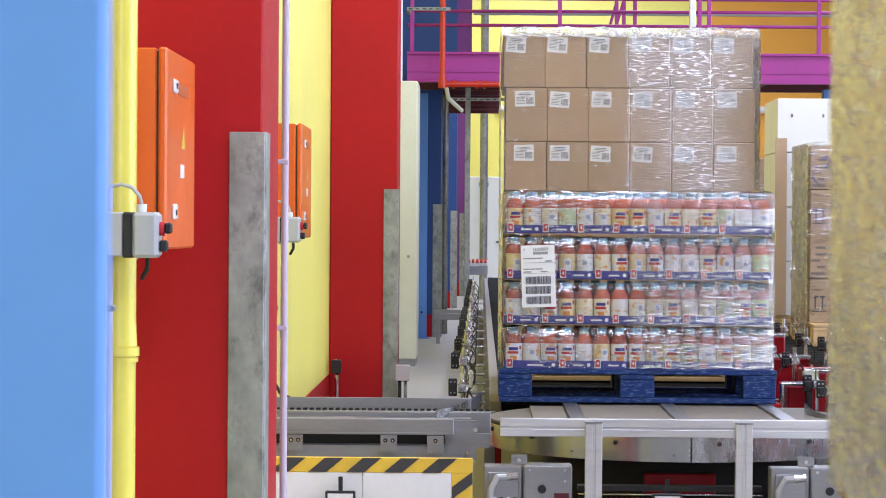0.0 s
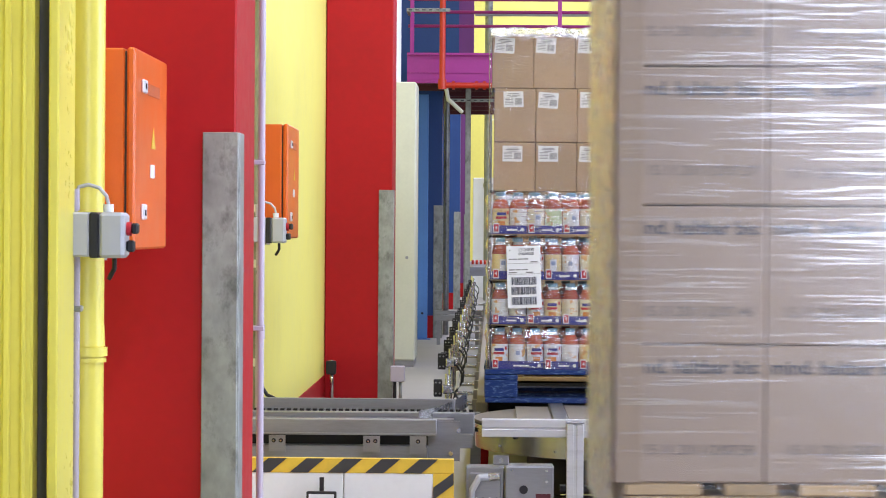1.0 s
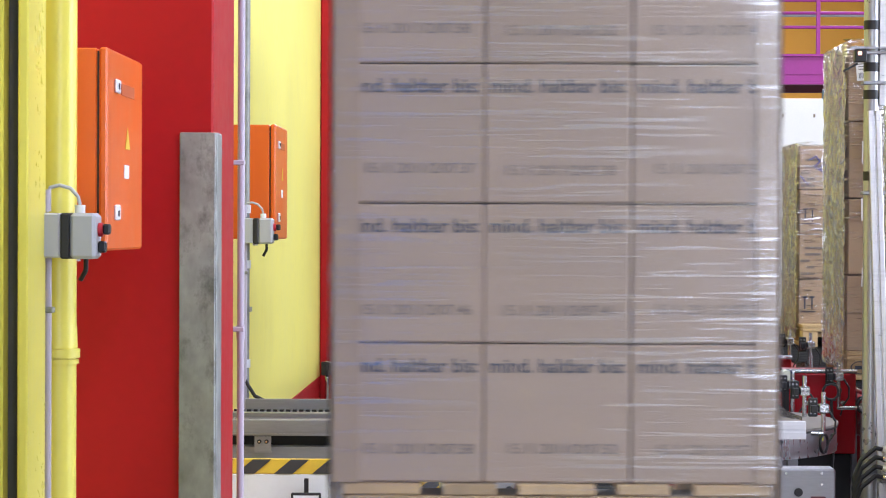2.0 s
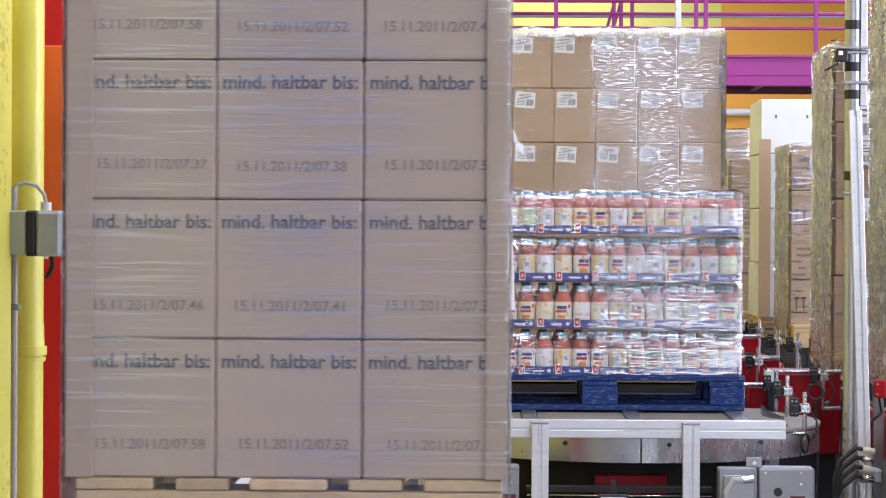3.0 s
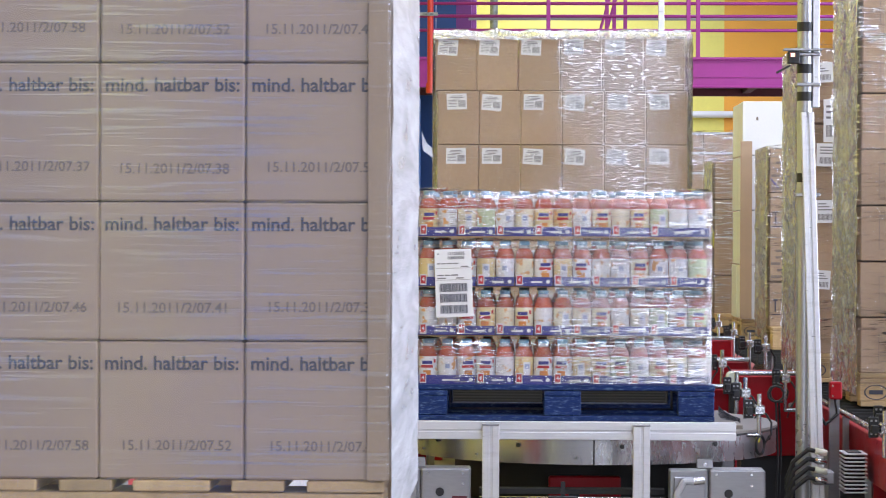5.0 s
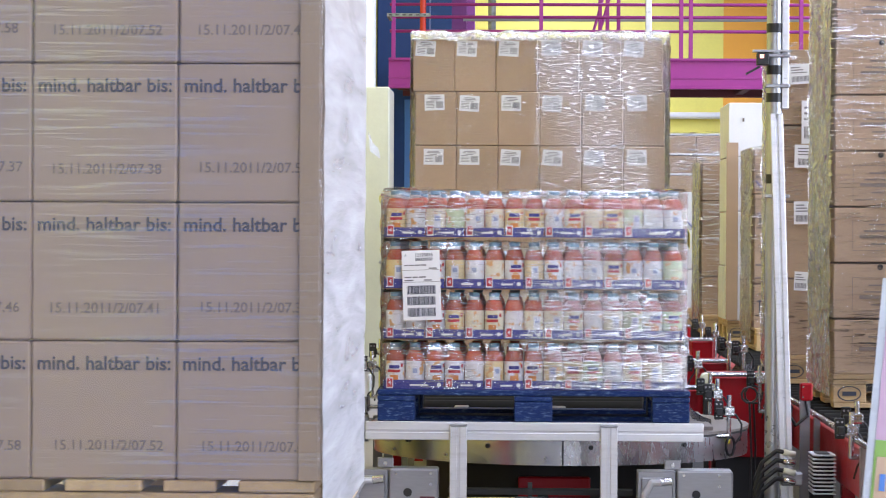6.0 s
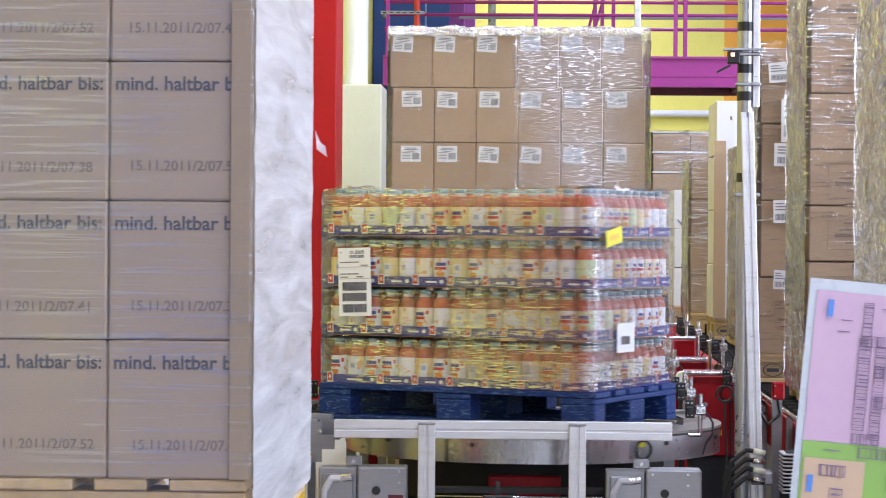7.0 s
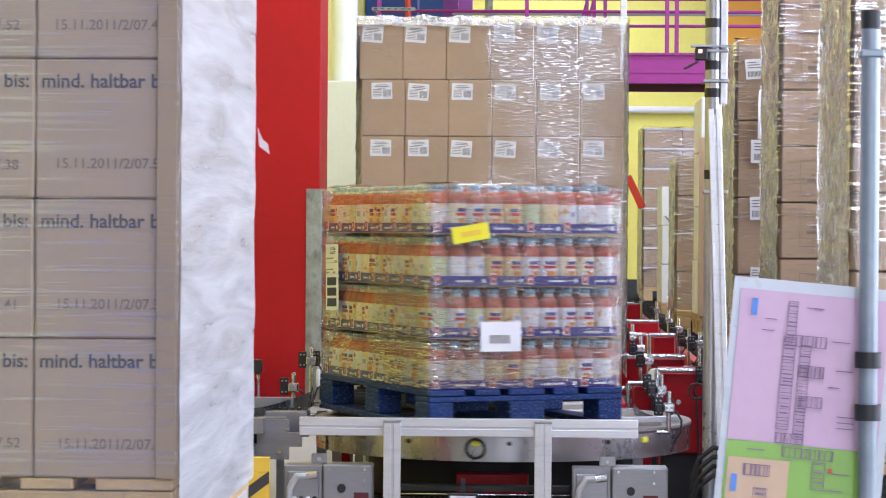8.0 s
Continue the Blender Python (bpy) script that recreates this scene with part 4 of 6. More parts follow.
def drive_box(x0, x1, y):
    t = thing("control_box", (x0, y, 0), "grey metal control box with cable fittings", "control box", "control boxes")
    w = x1 - x0
    part("housing", box_bm(0.145, w, 0, 0.12, 0.12, 0.387, bev=0.006), M["sheet"], t)
    part("tray", box_bm(0.0, 0.143, 0.02, 0.12, 0.12, 0.382, bev=0.004), M["sheet"], t)
    part("fitting_plate", box_bm(0.015, 0.13, 0.005, 0.019, 0.22, 0.36, bev=0.003), M["steel"], t)
    part("bracket", box_bm(0.10, 0.16, 0.03, 0.04, 0.3875, 0.425, bev=0.003), M["steel"], t)
    part("bolt", cyl_bm((0.13, 0.02, 0.405), (0.13, 0.03, 0.405), 0.008, 8), M["chrome"], t)
    part("knob", cyl_bm((0.215, -0.006, 0.30), (0.215, 0.0, 0.30), 0.016, 14), M["black"], t)
    for xx, zz in ((0.17, 0.37), (0.30, 0.37), (0.30, 0.33), (0.17, 0.16)):
        part("screw", cyl_bm((xx, -0.003, zz), (xx, 0.0, zz), 0.005, 8), M["chrome"], t)
    part("plate_label", box_bm(0.26, 0.315, -0.002, -0.0005, 0.26, 0.285), M["dark_red"], t)
    part("hose", tube_bm([(0.02, -0.01, 0.20), (0.025, -0.02, 0.30), (0.05, -0.02, 0.345), (0.09, -0.01, 0.345)], 0.012, 8), M["grey"], t)
    part("hose_end", cyl_bm((0.085, -0.01, 0.345), (0.125, -0.01, 0.35), 0.015, 10), M["chrome"], t)
    for k in range(4):
        part("plug", cyl_bm((0.04 + k * 0.025, -0.012, 0.255), (0.04 + k * 0.025, 0.004, 0.262), 0.009, 8), M["black" if k % 2 else "white"], t)
        part("plug", cyl_bm((0.04 + k * 0.025, -0.012, 0.225), (0.04 + k * 0.025, 0.004, 0.23), 0.009, 8), M["grey" if k % 2 else "black"], t)
    part("lamp", box_bm(0.03, 0.036, 0.0, 0.004, 0.30, 0.306), M["led"], t)
    part("foot", box_bm(0.02, 0.06, 0.03, 0.09, 0.0, 0.12), M["sheet"], t)
    part("foot", box_bm(w - 0.07, w - 0.03, 0.03, 0.09, 0.0, 0.12), M["sheet"], t)
    return t


drive_box(0.033, 0.36, 9.0)
drive_box(1.097, 1.448, 9.0)
# rails coloured near black, so the shade here is in their colour
ub = thing("drive_chain_guard", (0.75, 9.28, 0), "chain drive coloured dark for the shade under the turntable", "chain drive")
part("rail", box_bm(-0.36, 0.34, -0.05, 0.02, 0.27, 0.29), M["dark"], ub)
# thin chrome rods added to draw the highlight lines
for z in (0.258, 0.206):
    part("slide_rod", cyl_bm((-0.36, -0.058, z), (0.34, -0.058, z), 0.0035, 8), M["chrome"], ub, "thin chrome rod added as a highlight line")
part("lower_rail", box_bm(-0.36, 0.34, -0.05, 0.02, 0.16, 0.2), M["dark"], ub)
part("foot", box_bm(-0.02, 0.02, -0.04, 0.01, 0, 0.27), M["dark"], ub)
g = bmesh.new()
for k in range(34):
    add_cyl(g, (-0.35 + k * 0.02, -0.055, 0.235), (-0.35 + k * 0.02, 0.0, 0.235), 0.008, 8)
tagged(part("chain", g, M["dark"], ub), kind="stuff")


def lane(name, x0, x1, y0, y1, z, label, red=True, pitch=0.16):
    """A roller conveyor running away from the camera, with side frames and single rollers."""
    t = thing(name, ((x0 + x1) / 2, y0, 0), label, "conveyor")
    w, d = (x1 - x0) / 2, y1 - y0
    for s in (-1, 1):
        xa, xb = sorted((s * w, s * (w - 0.05)))
        part("side_frame", box_bm(xa, xb, 0, d, z - 0.2, z - 0.02, bev=0.004), M["machine_red" if red and not (s < 0 and x0 < 0.5) else "deck"], t, "red painted side frame" if red and not (s < 0 and x0 < 0.5) else "grey steel side frame")
    k, roller = 0, mesh_of("roller", cyl_bm((-w + 0.055, 0, 0), (w - 0.055, 0, 0), 0.035, 12), M["roller"])
    while 0.1 + k * pitch < d - 0.05:
        shared("roller", roller, t, pose(0, 0.1 + k * pitch, z - 0.036))
        k += 1
    # added dark sheet that stands for the shade below the rollers
    part("drip_pan", box_bm(-w + 0.052, w - 0.052, 0.02, d - 0.02, z - 0.2, z - 0.15), M["dark"], t, "added near-black sheet for the shade under the rollers")
    for yy in np.arange(0.3, d, 2.4):
        for s in (-1, 1):
            part("leg", box_bm(s * (w - 0.03) - 0.025, s * (w - 0.03) + 0.025, yy, yy + 0.05, 0, z - 0.2), M["machine_red" if red else "sheet"], t)
    return t


lane("roller_conveyor", 0.06, 1.36, 10.87, 38.0, 0.513, "red framed roller conveyor with steel rollers", True, 0.2)
lane("roller_conveyor", 1.88, 3.3, 6.6, 38.0, 0.513, "red framed roller conveyor with steel rollers", True, 0.2)

# guide wings at the conveyor mouth
def guide_wing(x, y, pts, z0, z1, rise, label):
    """A flared sheet that leads pallets into a lane, on a square stand."""
    t = thing("guide_wing", (x, y, 0), label, "guide", "pallet guide wings")
    b = bmesh.new()
    n_ = len(pts) - 1
    lo = [b.verts.new((p[0], p[1], z0 + rise * i / n_ * 0.6)) for i, p in enumerate(pts)]
    hi = [b.verts.new((p[0], p[1], z1 + rise * i / n_)) for i, p in enumerate(pts)]
    for i in range(n_):
        b.faces.new((lo[i], lo[i + 1], hi[i + 1], hi[i])).smooth = True
    bmesh.ops.solidify(b, geom=b.faces[:], thickness=0.004)
    part("wing", b, M["drum"], t)
    xs, ys = pts[n_ // 2]
    part("stand", box_bm(xs - 0.015, xs + 0.015, ys + 0.006, ys + 0.03, 0, z0 + 0.02), M["sheet"], t)
    for k in (1, n_ - 1):
        part("bolt", cyl_bm((pts[k][0], pts[k][1] - 0.008, (z0 + z1) / 2), (pts[k][0], pts[k][1] - 0.001, (z0 + z1) / 2), 0.006, 8), M["chrome"], t)
    return t


guide_wing(-0.16, 9.6, [(0, 0), (0.05, 0.03), (0.10, 0.16), (0.15, 0.42), (0.185, 0.72)], 0.49, 0.545, 0.03, "bent sheet-steel pallet guide wing")
guide_wing(1.43, 9.86, [(0.0, 0.0), (-0.03, 0.03), (-0.05, 0.09), (-0.062, 0.17), (-0.068, 0.26)], 0.485, 0.515, 0.035, "small bent steel guide plate")
for gy in (13.0, 15.8, 19.2, 22.6):
    guide_wing(1.78, gy, [(0.0, 0.0), (0.05, 0.05), (0.11, 0.22), (0.15, 0.5), (0.17, 0.8)], 0.50, 0.565, 0.02, "flared sheet-steel guide plate beside the lane")

# cranked rods with sensors along the lanes
def sensor_rod(x, y, side, z1=0.70, white=False):
    t = thing("sensor_rod", (x, y, 0), "cranked chrome rod with black sensor bracket beside the conveyor", "sensor", "rod-mounted sensors")
    part("rod", tube_bm([(side * 0.12, 0, 0.47), (0.0, 0, 0.47), (0, 0, z1 + 0.03)], 0.0095, 10), M["chrome"], t)
    part("stand", box_bm(side * 0.12 - 0.02, side * 0.12 + 0.02, -0.02, 0.02, 0.0, 0.49), M["sheet"], t)
    cl = part("clamp", box_bm(-0.021, 0.021, -0.026, 0.02, z1 - 0.052, z1 - 0.014, bev=0.005), M["chrome"], t, "bright clamp block")
    for dx in (-0.011, 0.011):
        part("bolt", cyl_bm((dx, -0.031, z1 - 0.033), (dx, -0.0265, z1 - 0.033), 0.006, 8), M["steel"], cl)
    p = part("plate", box_bm(-0.058, -0.0215, 0.0, 0.01, z1 - 0.066, z1 + 0.008, bev=0.003), M["black"], t, "black sensor plate")
    for dx, dz in ((-0.048, -0.052), (-0.032, -0.052), (-0.048, -0.006), (-0.032, -0.006)):
        part("screw", cyl_bm((dx, -0.003, z1 + dz), (dx, 0.0, z1 + dz), 0.0042, 8), M["steel"], p)
    if white:
        part("reflector", box_bm(0.026, 0.042, -0.045, 0.01, z1 - 0.15, z1 - 0.07, bev=0.006), M["white"], t, "white plastic sensor")
    else:
        part("sensor", box_bm(-0.052, -0.026, -0.03, -0.0045, z1 - 0.05, z1 - 0.02, bev=0.003), M["black"], p, "small black sensor")
    part("cable", tube_bm([(0.0, 0.022, z1 - 0.04), (0.03, 0.03, z1 - 0.05), (0.052, 0.03, z1 - 0.085), (0.05, 0.025, z1 - 0.13), (0.025, 0.02, z1 - 0.165), (0.012, 0.014, z1 - 0.21)], 0.0042, 6), M["black"], t)
    return t


for y, z1 in ((10.30, 0.62), (11.1, 0.69), (11.8, 0.66), (12.5, 0.69), (13.3, 0.67), (14.2, 0.69), (15.3, 0.70), (16.4, 0.70), (17.6, 0.69), (19.0, 0.71), (20.4, 0.70), (22.0, 0.72), (24.0, 0.72), (26.0, 0.72)):
    sensor_rod(-0.06, y, 1, z1, y < 11.5)
for y, z1 in ((9.6, 0.60), (10.2, 0.63), (10.62, 0.63), (11.4, 0.69), (12.3, 0.70), (13.4, 0.72), (14.8, 0.72), (16.4, 0.74), (18.2, 0.75), (20.5, 0.76), (23.5, 0.78)):
    sensor_rod(1.48, y, -1, z1)
sensor_rod(1.73, 11.0, 1, 0.645)
for y, z1 in ((12.4, 0.72), (13.3, 0.70), (15.4, 0.73), (14.3, 0.72), (17.0, 0.74), (19.5, 0.75)):
    sensor_rod(1.78, y, 1, z1)


# red machine housings between the lanes
def red_housing(x0, x1, y, z0, z1, d=0.5):
    t = thing("drive_housing", ((x0 + x1) / 2, y, 0), "red painted drive housing with bright steel top rail", "machine", "red drive housings")
    w = (x1 - x0) / 2
    part("panel", box_bm(-w, w, 0, d, z0, z1, bev=0.006), M["machine_red"], t)
    part("plinth", box_bm(-w + 0.02, w - 0.02, 0.02, d - 0.02, 0, z0), M["dark"], t)
    part("rail", tube_bm([(-w - 0.03, -0.03, z1 + 0.012), (w, -0.03, z1 + 0.012)], 0.011, 10), M["chrome"], t)
    part("rail_drop", tube_bm([(-w - 0.03, -0.03, z1 + 0.012), (-w - 0.03, -0.03, z1 - 0.12)], 0.011, 10), M["chrome"], t)
    part("rail_stay", box_bm(w - 0.03, w - 0.01, -0.03, 0.02, z1 + 0.001, z1 + 0.012), M["chrome"], t)
    for fx in (0.25, 0.8):
        part("screw", cyl_bm((-w + 2 * w * fx, -0.008, (z0 + z1) / 2 + 0.05), (-w + 2 * w * fx, 0.0, (z0 + z1) / 2 + 0.05), 0.012, 10), M["chrome"], t)
    return t


red_housing(1.53, 1.83, 11.15, 0.25, 0.615)
red_housing(1.40, 1.515, 10.98, 0.2, 0.565, 0.35)
red_housing(1.40, 1.72, 12.7, 0.2, 0.60)
red_housing(1.62, 1.74, 13.9, 0.2, 0.66)
red_housing(1.42, 1.60, 14.4, 0.2, 0.64)
red_housing(1.45, 1.75, 16.0, 0.2, 0.66)
red_housing(1.5, 1.8, 20.0, 0.2, 0.66)
red_housing(1.5, 1.8, 24.0, 0.2, 0.66)
rd = thing("chain_roller", (1.485, 10.86, 0), "pale end roller beside red housing", "roller")
part("drum", cyl_bm((0, 0, 0.62), (0, 0.11, 0.62), 0.024, 20), M["cream"], rd)
part("stand", box_bm(-0.012, 0.012, 0.03, 0.09, 0, 0.598), M["dark"], rd)

# light-barrier mast beside the turntable
ms = thing("scanner_mast", (1.64, 9.35, 0), "grey tube mast with aluminium profile and small scanner", "mast")
part("tube", cyl_bm((-0.016, 0, 0.0), (-0.016, 0, 2.9), 0.029, 18), M["tube"], ms)
part("profile", box_bm(0.012, 0.038, -0.018, 0.022, 1.74, 2.95, bev=0.002), M["alu"], ms)
g = bmesh.new()
for x in (-0.01, 0.018):
    add_box(g, x, x + 0.02, -0.05, -0.026, 0.05, 1.72, bev=0.002, turn=pose(0.004, 0, 0, 0, -1.9, 0) @ pose(0.028, 0, 0))
add_box(g, -0.004, 0.032, -0.04, -0.028, 0.05, 1.70, turn=pose(0.004, 0, 0, 0, -1.9, 0) @ pose(0.028, 0, 0))
part("light_curtain", g, M["alu"], ms, "bright aluminium light curtain")
for z in (1.455, 1.765, 1.87, 2.03, 2.25):
    part("sleeve", cyl_bm((-0.016, 0, z), (-0.016, 0, z + 0.035), 0.0305, 18), M["black"], ms, "black rubber sleeve")
for z in (1.40, 1.82, 1.935, 2.33):
    cl = part("clamp", box_bm(-0.052, 0.042, -0.034, 0.034, z, z + 0.014, bev=0.003), M["steel"], ms)
    for x in (-0.04, 0.034):
        part("bolt", cyl_bm((x, -0.038, z + 0.007), (x, -0.0345, z + 0.007), 0.004, 8), M["steel"], cl)
part("bracket", box_bm(-0.10, 0.045, -0.05, 0.0, 1.955, 1.963), M["steel"], ms)
sc = part("scanner", box_bm(-0.085, -0.04, -0.05, 0.0, 1.905, 1.953, bev=0.003), M["black"], ms, "small black scanner")
part("lens", box_bm(-0.075, -0.06, -0.054, -0.0505, 1.93, 1.945), M["led"], sc)
part("scanner_plate", box_bm(-0.045, 0.012, -0.02, 0.02, -0.004, 0.004, turn=pose(-0.085, -0.025, 1.893, 0, -28, 0)), M["black"], sc)
part("foot", box_bm(-0.08, 0.08, -0.08, 0.08, 0, 0.012), M["sheet"], ms)

# drive motor with fins and hoses
mo = thing("drive_motor", (1.80, 9.3, 0), "finned grey drive motor beside the turntable", "motor")
part("core", box_bm(-0.026, 0.05, -0.04, 0.1, 0.275, 0.432, bev=0.015), M["dark"], mo)
for k in range(11):
    part("fin", box_bm(-0.032, 0.056, -0.05, 0.11, 0.278 + k * 0.0145, 0.2835 + k * 0.0145, bev=0.0015), M["alu"], mo)
part("mount", box_bm(-0.03, 0.05, -0.02, 0.08, 0.0, 0.28), M["dark"], mo)
part("terminal_box", box_bm(-0.15, -0.066, -0.05, 0.05, 0.31, 0.36, bev=0.006), M["sheet"], mo)
for k in range(4):
    z = 0.43 - k * 0.035
    part("hose", tube_bm([(-0.10, -0.06, z), (-0.17, -0.07, z + 0.015), (-0.225, -0.07, z - 0.03), (-0.25, -0.06, z - 0.1), (-0.245, -0.05, z - 0.18)], 0.0085, 8), M["black"], mo)
    part("hose_end", cyl_bm((-0.145, -0.066, z + 0.01), (-0.10, -0.06, z), 0.012, 8), M["chrome" if k % 2 else "cream"], mo)

# small boxes and stands right of the mast
for x, y, z0, z1, mm, lb in ((1.98, 9.05, 0.42, 0.52, "machine_red", "small red junction box on a steel stand"), (1.80, 9.75, 0.60, 0.67, "machine_red", "small red junction box on a steel stand")):
    jb = thing("junction_box", (x, y, 0), lb, "junction box", "red junction boxes")
    part("box", box_bm(-0.024, 0.024, 0, 0.05, z0, z1, bev=0.005), M[mm], jb)
    part("stand", box_bm(-0.02, 0.02, 0.051, 0.08, 0.0, z1 - 0.01), M["steel"], jb)
    for dz in (0.015, z1 - z0 - 0.015):
        part("screw", cyl_bm((-0.014, -0.004, z0 + dz), (-0.014, 0.0, z0 + dz), 0.004, 8), M["chrome"], jb)
    part("cable", tube_bm([(0.0, 0.03, z0), (0.01, 0.03, z0 - 0.06), (-0.04, 0.02, z0 - 0.1), (-0.07, 0.02, z0 - 0.05)], 0.006, 8), M["black"], jb)
for x, y, z1 in ((1.90, 9.0, 0.62), (2.06, 9.1, 0.56), (1.84, 8.7, 0.60)):
    sensor_rod(x, y, 1, z1)
gl = thing("guide_rail", (1.86, 8.3, 0), "chrome guide rail on flat steel stands", "rail")
part("rail", cyl_bm((0, 0, 0.53), (0, 3.4, 0.53), 0.012, 10), M["chrome"], gl)
for y in (0.2, 1.6, 3.1):
    part("stand", box_bm(-0.012, 0.012, y, y + 0.04, 0, 0.52), M["sheet"], gl)
for k in range(5):
    cb = thing("cable_loop", (1.66 + 0.05 * k, 10.75 + 0.35 * (k % 3), 0), "black cable loop hanging beside the red housing", "cable")
    r = 0.035 + 0.006 * (k % 3)
    part("loop", tube_bm([(r * math.sin(a * 0.7), -0.03, 0.56 - 0.02 * k + r * math.cos(a * 0.7)) for a in range(10)], 0.005, 6), M["black"], cb)
    part("tail", tube_bm([(0, -0.03, 0.56 - 0.02 * k - r), (0.01, -0.03, 0.3), (0.0, -0.03, 0.0)], 0.005, 6), M["black"], cb)


# chain conveyor under the near load
nc = thing("chain_conveyor", (0.3, 4.9, 0), "grey twin-strand chain conveyor", "conveyor")
for y in (-0.33, 0.25):
    part("strand", box_bm(-1.3, 3.2, y, y + 0.07, 0.55, 0.6415, bev=0.003), M["steel"], nc)
for x in (-1.1, 0.2, 1.6, 3.0):
    for y in (-0.32, 0.26):
        part("leg", box_bm(x, x + 0.05, y, y + 0.05, 0, 0.55), M["sheet"], nc)


# ---- pallets and loads ----
def pallet(parent, material, long_x=True, z0=0.0):
    """A four-way wooden pallet, 1.2 x 0.8 x 0.144, as one part with its boards and blocks."""
    p = new("pallet")
    p.parent = parent
    turn = Matrix.Identity(4) if long_x else pose(0, 0, 0, 0, 0, 90)
    p.matrix_basis = pose(0, 0, z0) @ turn
    rng = random.Random(5)
    def j():
        return rng.uniform(-0.003, 0.003)
    for y, w in ((-0.4, 0.145), (-0.2125, 0.10), (-0.0725, 0.145), (0.1125, 0.10), (0.255, 0.145)):
        part("deck_board", box_bm(-0.6 + j(), 0.6 + j(), y, y + w, 0.122 + j() * 0.3, 0.144, bev=0.003), material, p)
    for x in (-0.6, -0.0725, 0.455):
        part("stringer_board", box_bm(x, x + 0.145, -0.4, 0.4, 0.1, 0.1205, bev=0.003), material, p)
    for x in (-0.6, -0.0725, 0.455):
        for y, w in ((-0.4, 0.1), (-0.0725, 0.145), (0.3, 0.1)):
            part("block", box_bm(x + j() * 0.5, x + 0.145 + j() * 0.5, y + 0.001, y + w - 0.001, 0.0225, 0.0995, bev=0.004), material, p)
    for y, w in ((-0.4, 0.1), (-0.0725, 0.145), (0.3, 0.1)):
        part("bottom_board", box_bm(-0.6 + j(), 0.6 + j(), y, y + w, 0.0, 0.022, bev=0.003), material, p)
    return p


def carton_mesh(w, d, h, material, name="carton"):
    """A closed carton with soft edges and the slit and flaps of its top."""
    b = box_bm(-w / 2 + 0.001, w / 2 - 0.001, 0.001, d - 0.001, 0.001, h - 0.001, bev=0.004)
    return mesh_of(name, b, material)


# near load: 3 x 3 x 5 date-stamped cartons on a wooden pallet
near = thing("wrapped_carton_load", (-0.112, 5.07, 0.643), "pallet of date-stamped brown cartons in stretch film", "pallet load")
pallet(near, M["wood"], long_x=False)
CW, CH = 0.2755, 0.2615
SLIM = 0.010  # the eastern column is pressed a little narrower
cm = carton_mesh(CW, 0.4, CH, M["card_pale"])
cm_slim = carton_mesh(CW - SLIM, 0.4, CH, M["card_pale"])
best = text_mesh("mind. haltbar bis:", 0.252, M["ink_words"], 0.020)
dates = {s: text_mesh(s, 0.205, M["ink_date"]) for s in ("15.11.2011/2/07.58", "15.11.2011/2/07.52", "15.11.2011/2/07.46", "15.11.2011/2/07.41", "15.11.2011/2/07.37", "15.11.2011/2/07.38")}
cycle = list(dates)
rng = random.Random(11)
for k in range(5):
    for i in range(3):
        for r in range(3):
            if r == 1 and i == 1:
                continue
            lean = SLIM / 2 if i == 2 else 0
            bx = shared("carton", cm_slim if lean else cm, near, pose((i - 1) * CW - lean + rng.uniform(-1, 1) * 0.0012, -0.6 + r * 0.4 + (rng.uniform(0, 0.004) if r == 0 else 0), 0.1445 + k * CH))
            if r == 0:
                shared("printed_words", best, bx, pose(0.001 + lean, -0.0006, CH - 0.043), "dark printed best-before words")
                shared("printed_date", dates[cycle[(i + 2 * k) % 6]], bx, pose(0.004 + lean + rng.uniform(-0.006, 0.012), -0.0006, 0.063 + rng.uniform(-0.002, 0.002)), "faint dot-printed date")
for sx in (-1, 1):
    for sy in (-1, 1):
        g = bmesh.new()
        xo, yo = sx * (1.5 * CW + 0.003) - (SLIM if sx > 0 else 0), sy * 0.603
        add_box(g, *sorted((xo, xo - sx * (0.038 if sx > 0 else 0.048))), *sorted((yo, yo + sy * 0.004)), 0.146, 0.1445 + 5 * CH, bev=0.001)
        add_box(g, *sorted((xo, xo + sx * 0.004)), *sorted((yo, yo - sy * 0.048)), 0.146, 0.1445 + 5 * CH, bev=0.001)
        part("edge_board", g, M["card_edge"], near, "cardboard edge protector")
X = 1.5 * CW + 0.008
XE = X - SLIM
part("film", film_shell(-X, XE, -0.612, 0.600, 0.10, 0.1445 + 5 * CH + 0.01, 0.0007, 0.06, 3), M["film_front"], near, "clear stretch film")
for sx in (-1, 1):
    # bunched film over the long flanks
    b = bmesh.new()
    ny, nz = 22, 34
    vs = [[b.verts.new((sx * ((XE if sx > 0 else X) + 0.0005 + 0.0035 * (1 + noise.noise(Vector((a * 0.7, c * 0.55, sx * 3.0))))), -0.614 + 1.205 * a / ny, 0.03 + 1.45 * c / nz)) for a in range(ny + 1)] for c in range(nz + 1)]
    for c in range(nz):
        for a in range(ny):
            b.faces.new((vs[c][a], vs[c][a + 1], vs[c + 1][a + 1], vs[c + 1][a])).smooth = True
    part("film_layer", b, M["film_dense" if sx > 0 else "film_flank"], near, "milky bunched stretch film" if sx > 0 else "crumpled shiny stretch film")
b = bmesh.new()
vs = [b.verts.new(p) for p in ((XE + 0.010, 0.58, 0.85), (XE + 0.014, 0.585, 0.805), (XE + 0.038, 0.59, 0.787), (XE + 0.034, 0.585, 0.812), (XE + 0.022, 0.583, 0.822))]
b.faces.new(vs)
part("film_tail", b, M["film_dense"], near, "loose torn film tail")

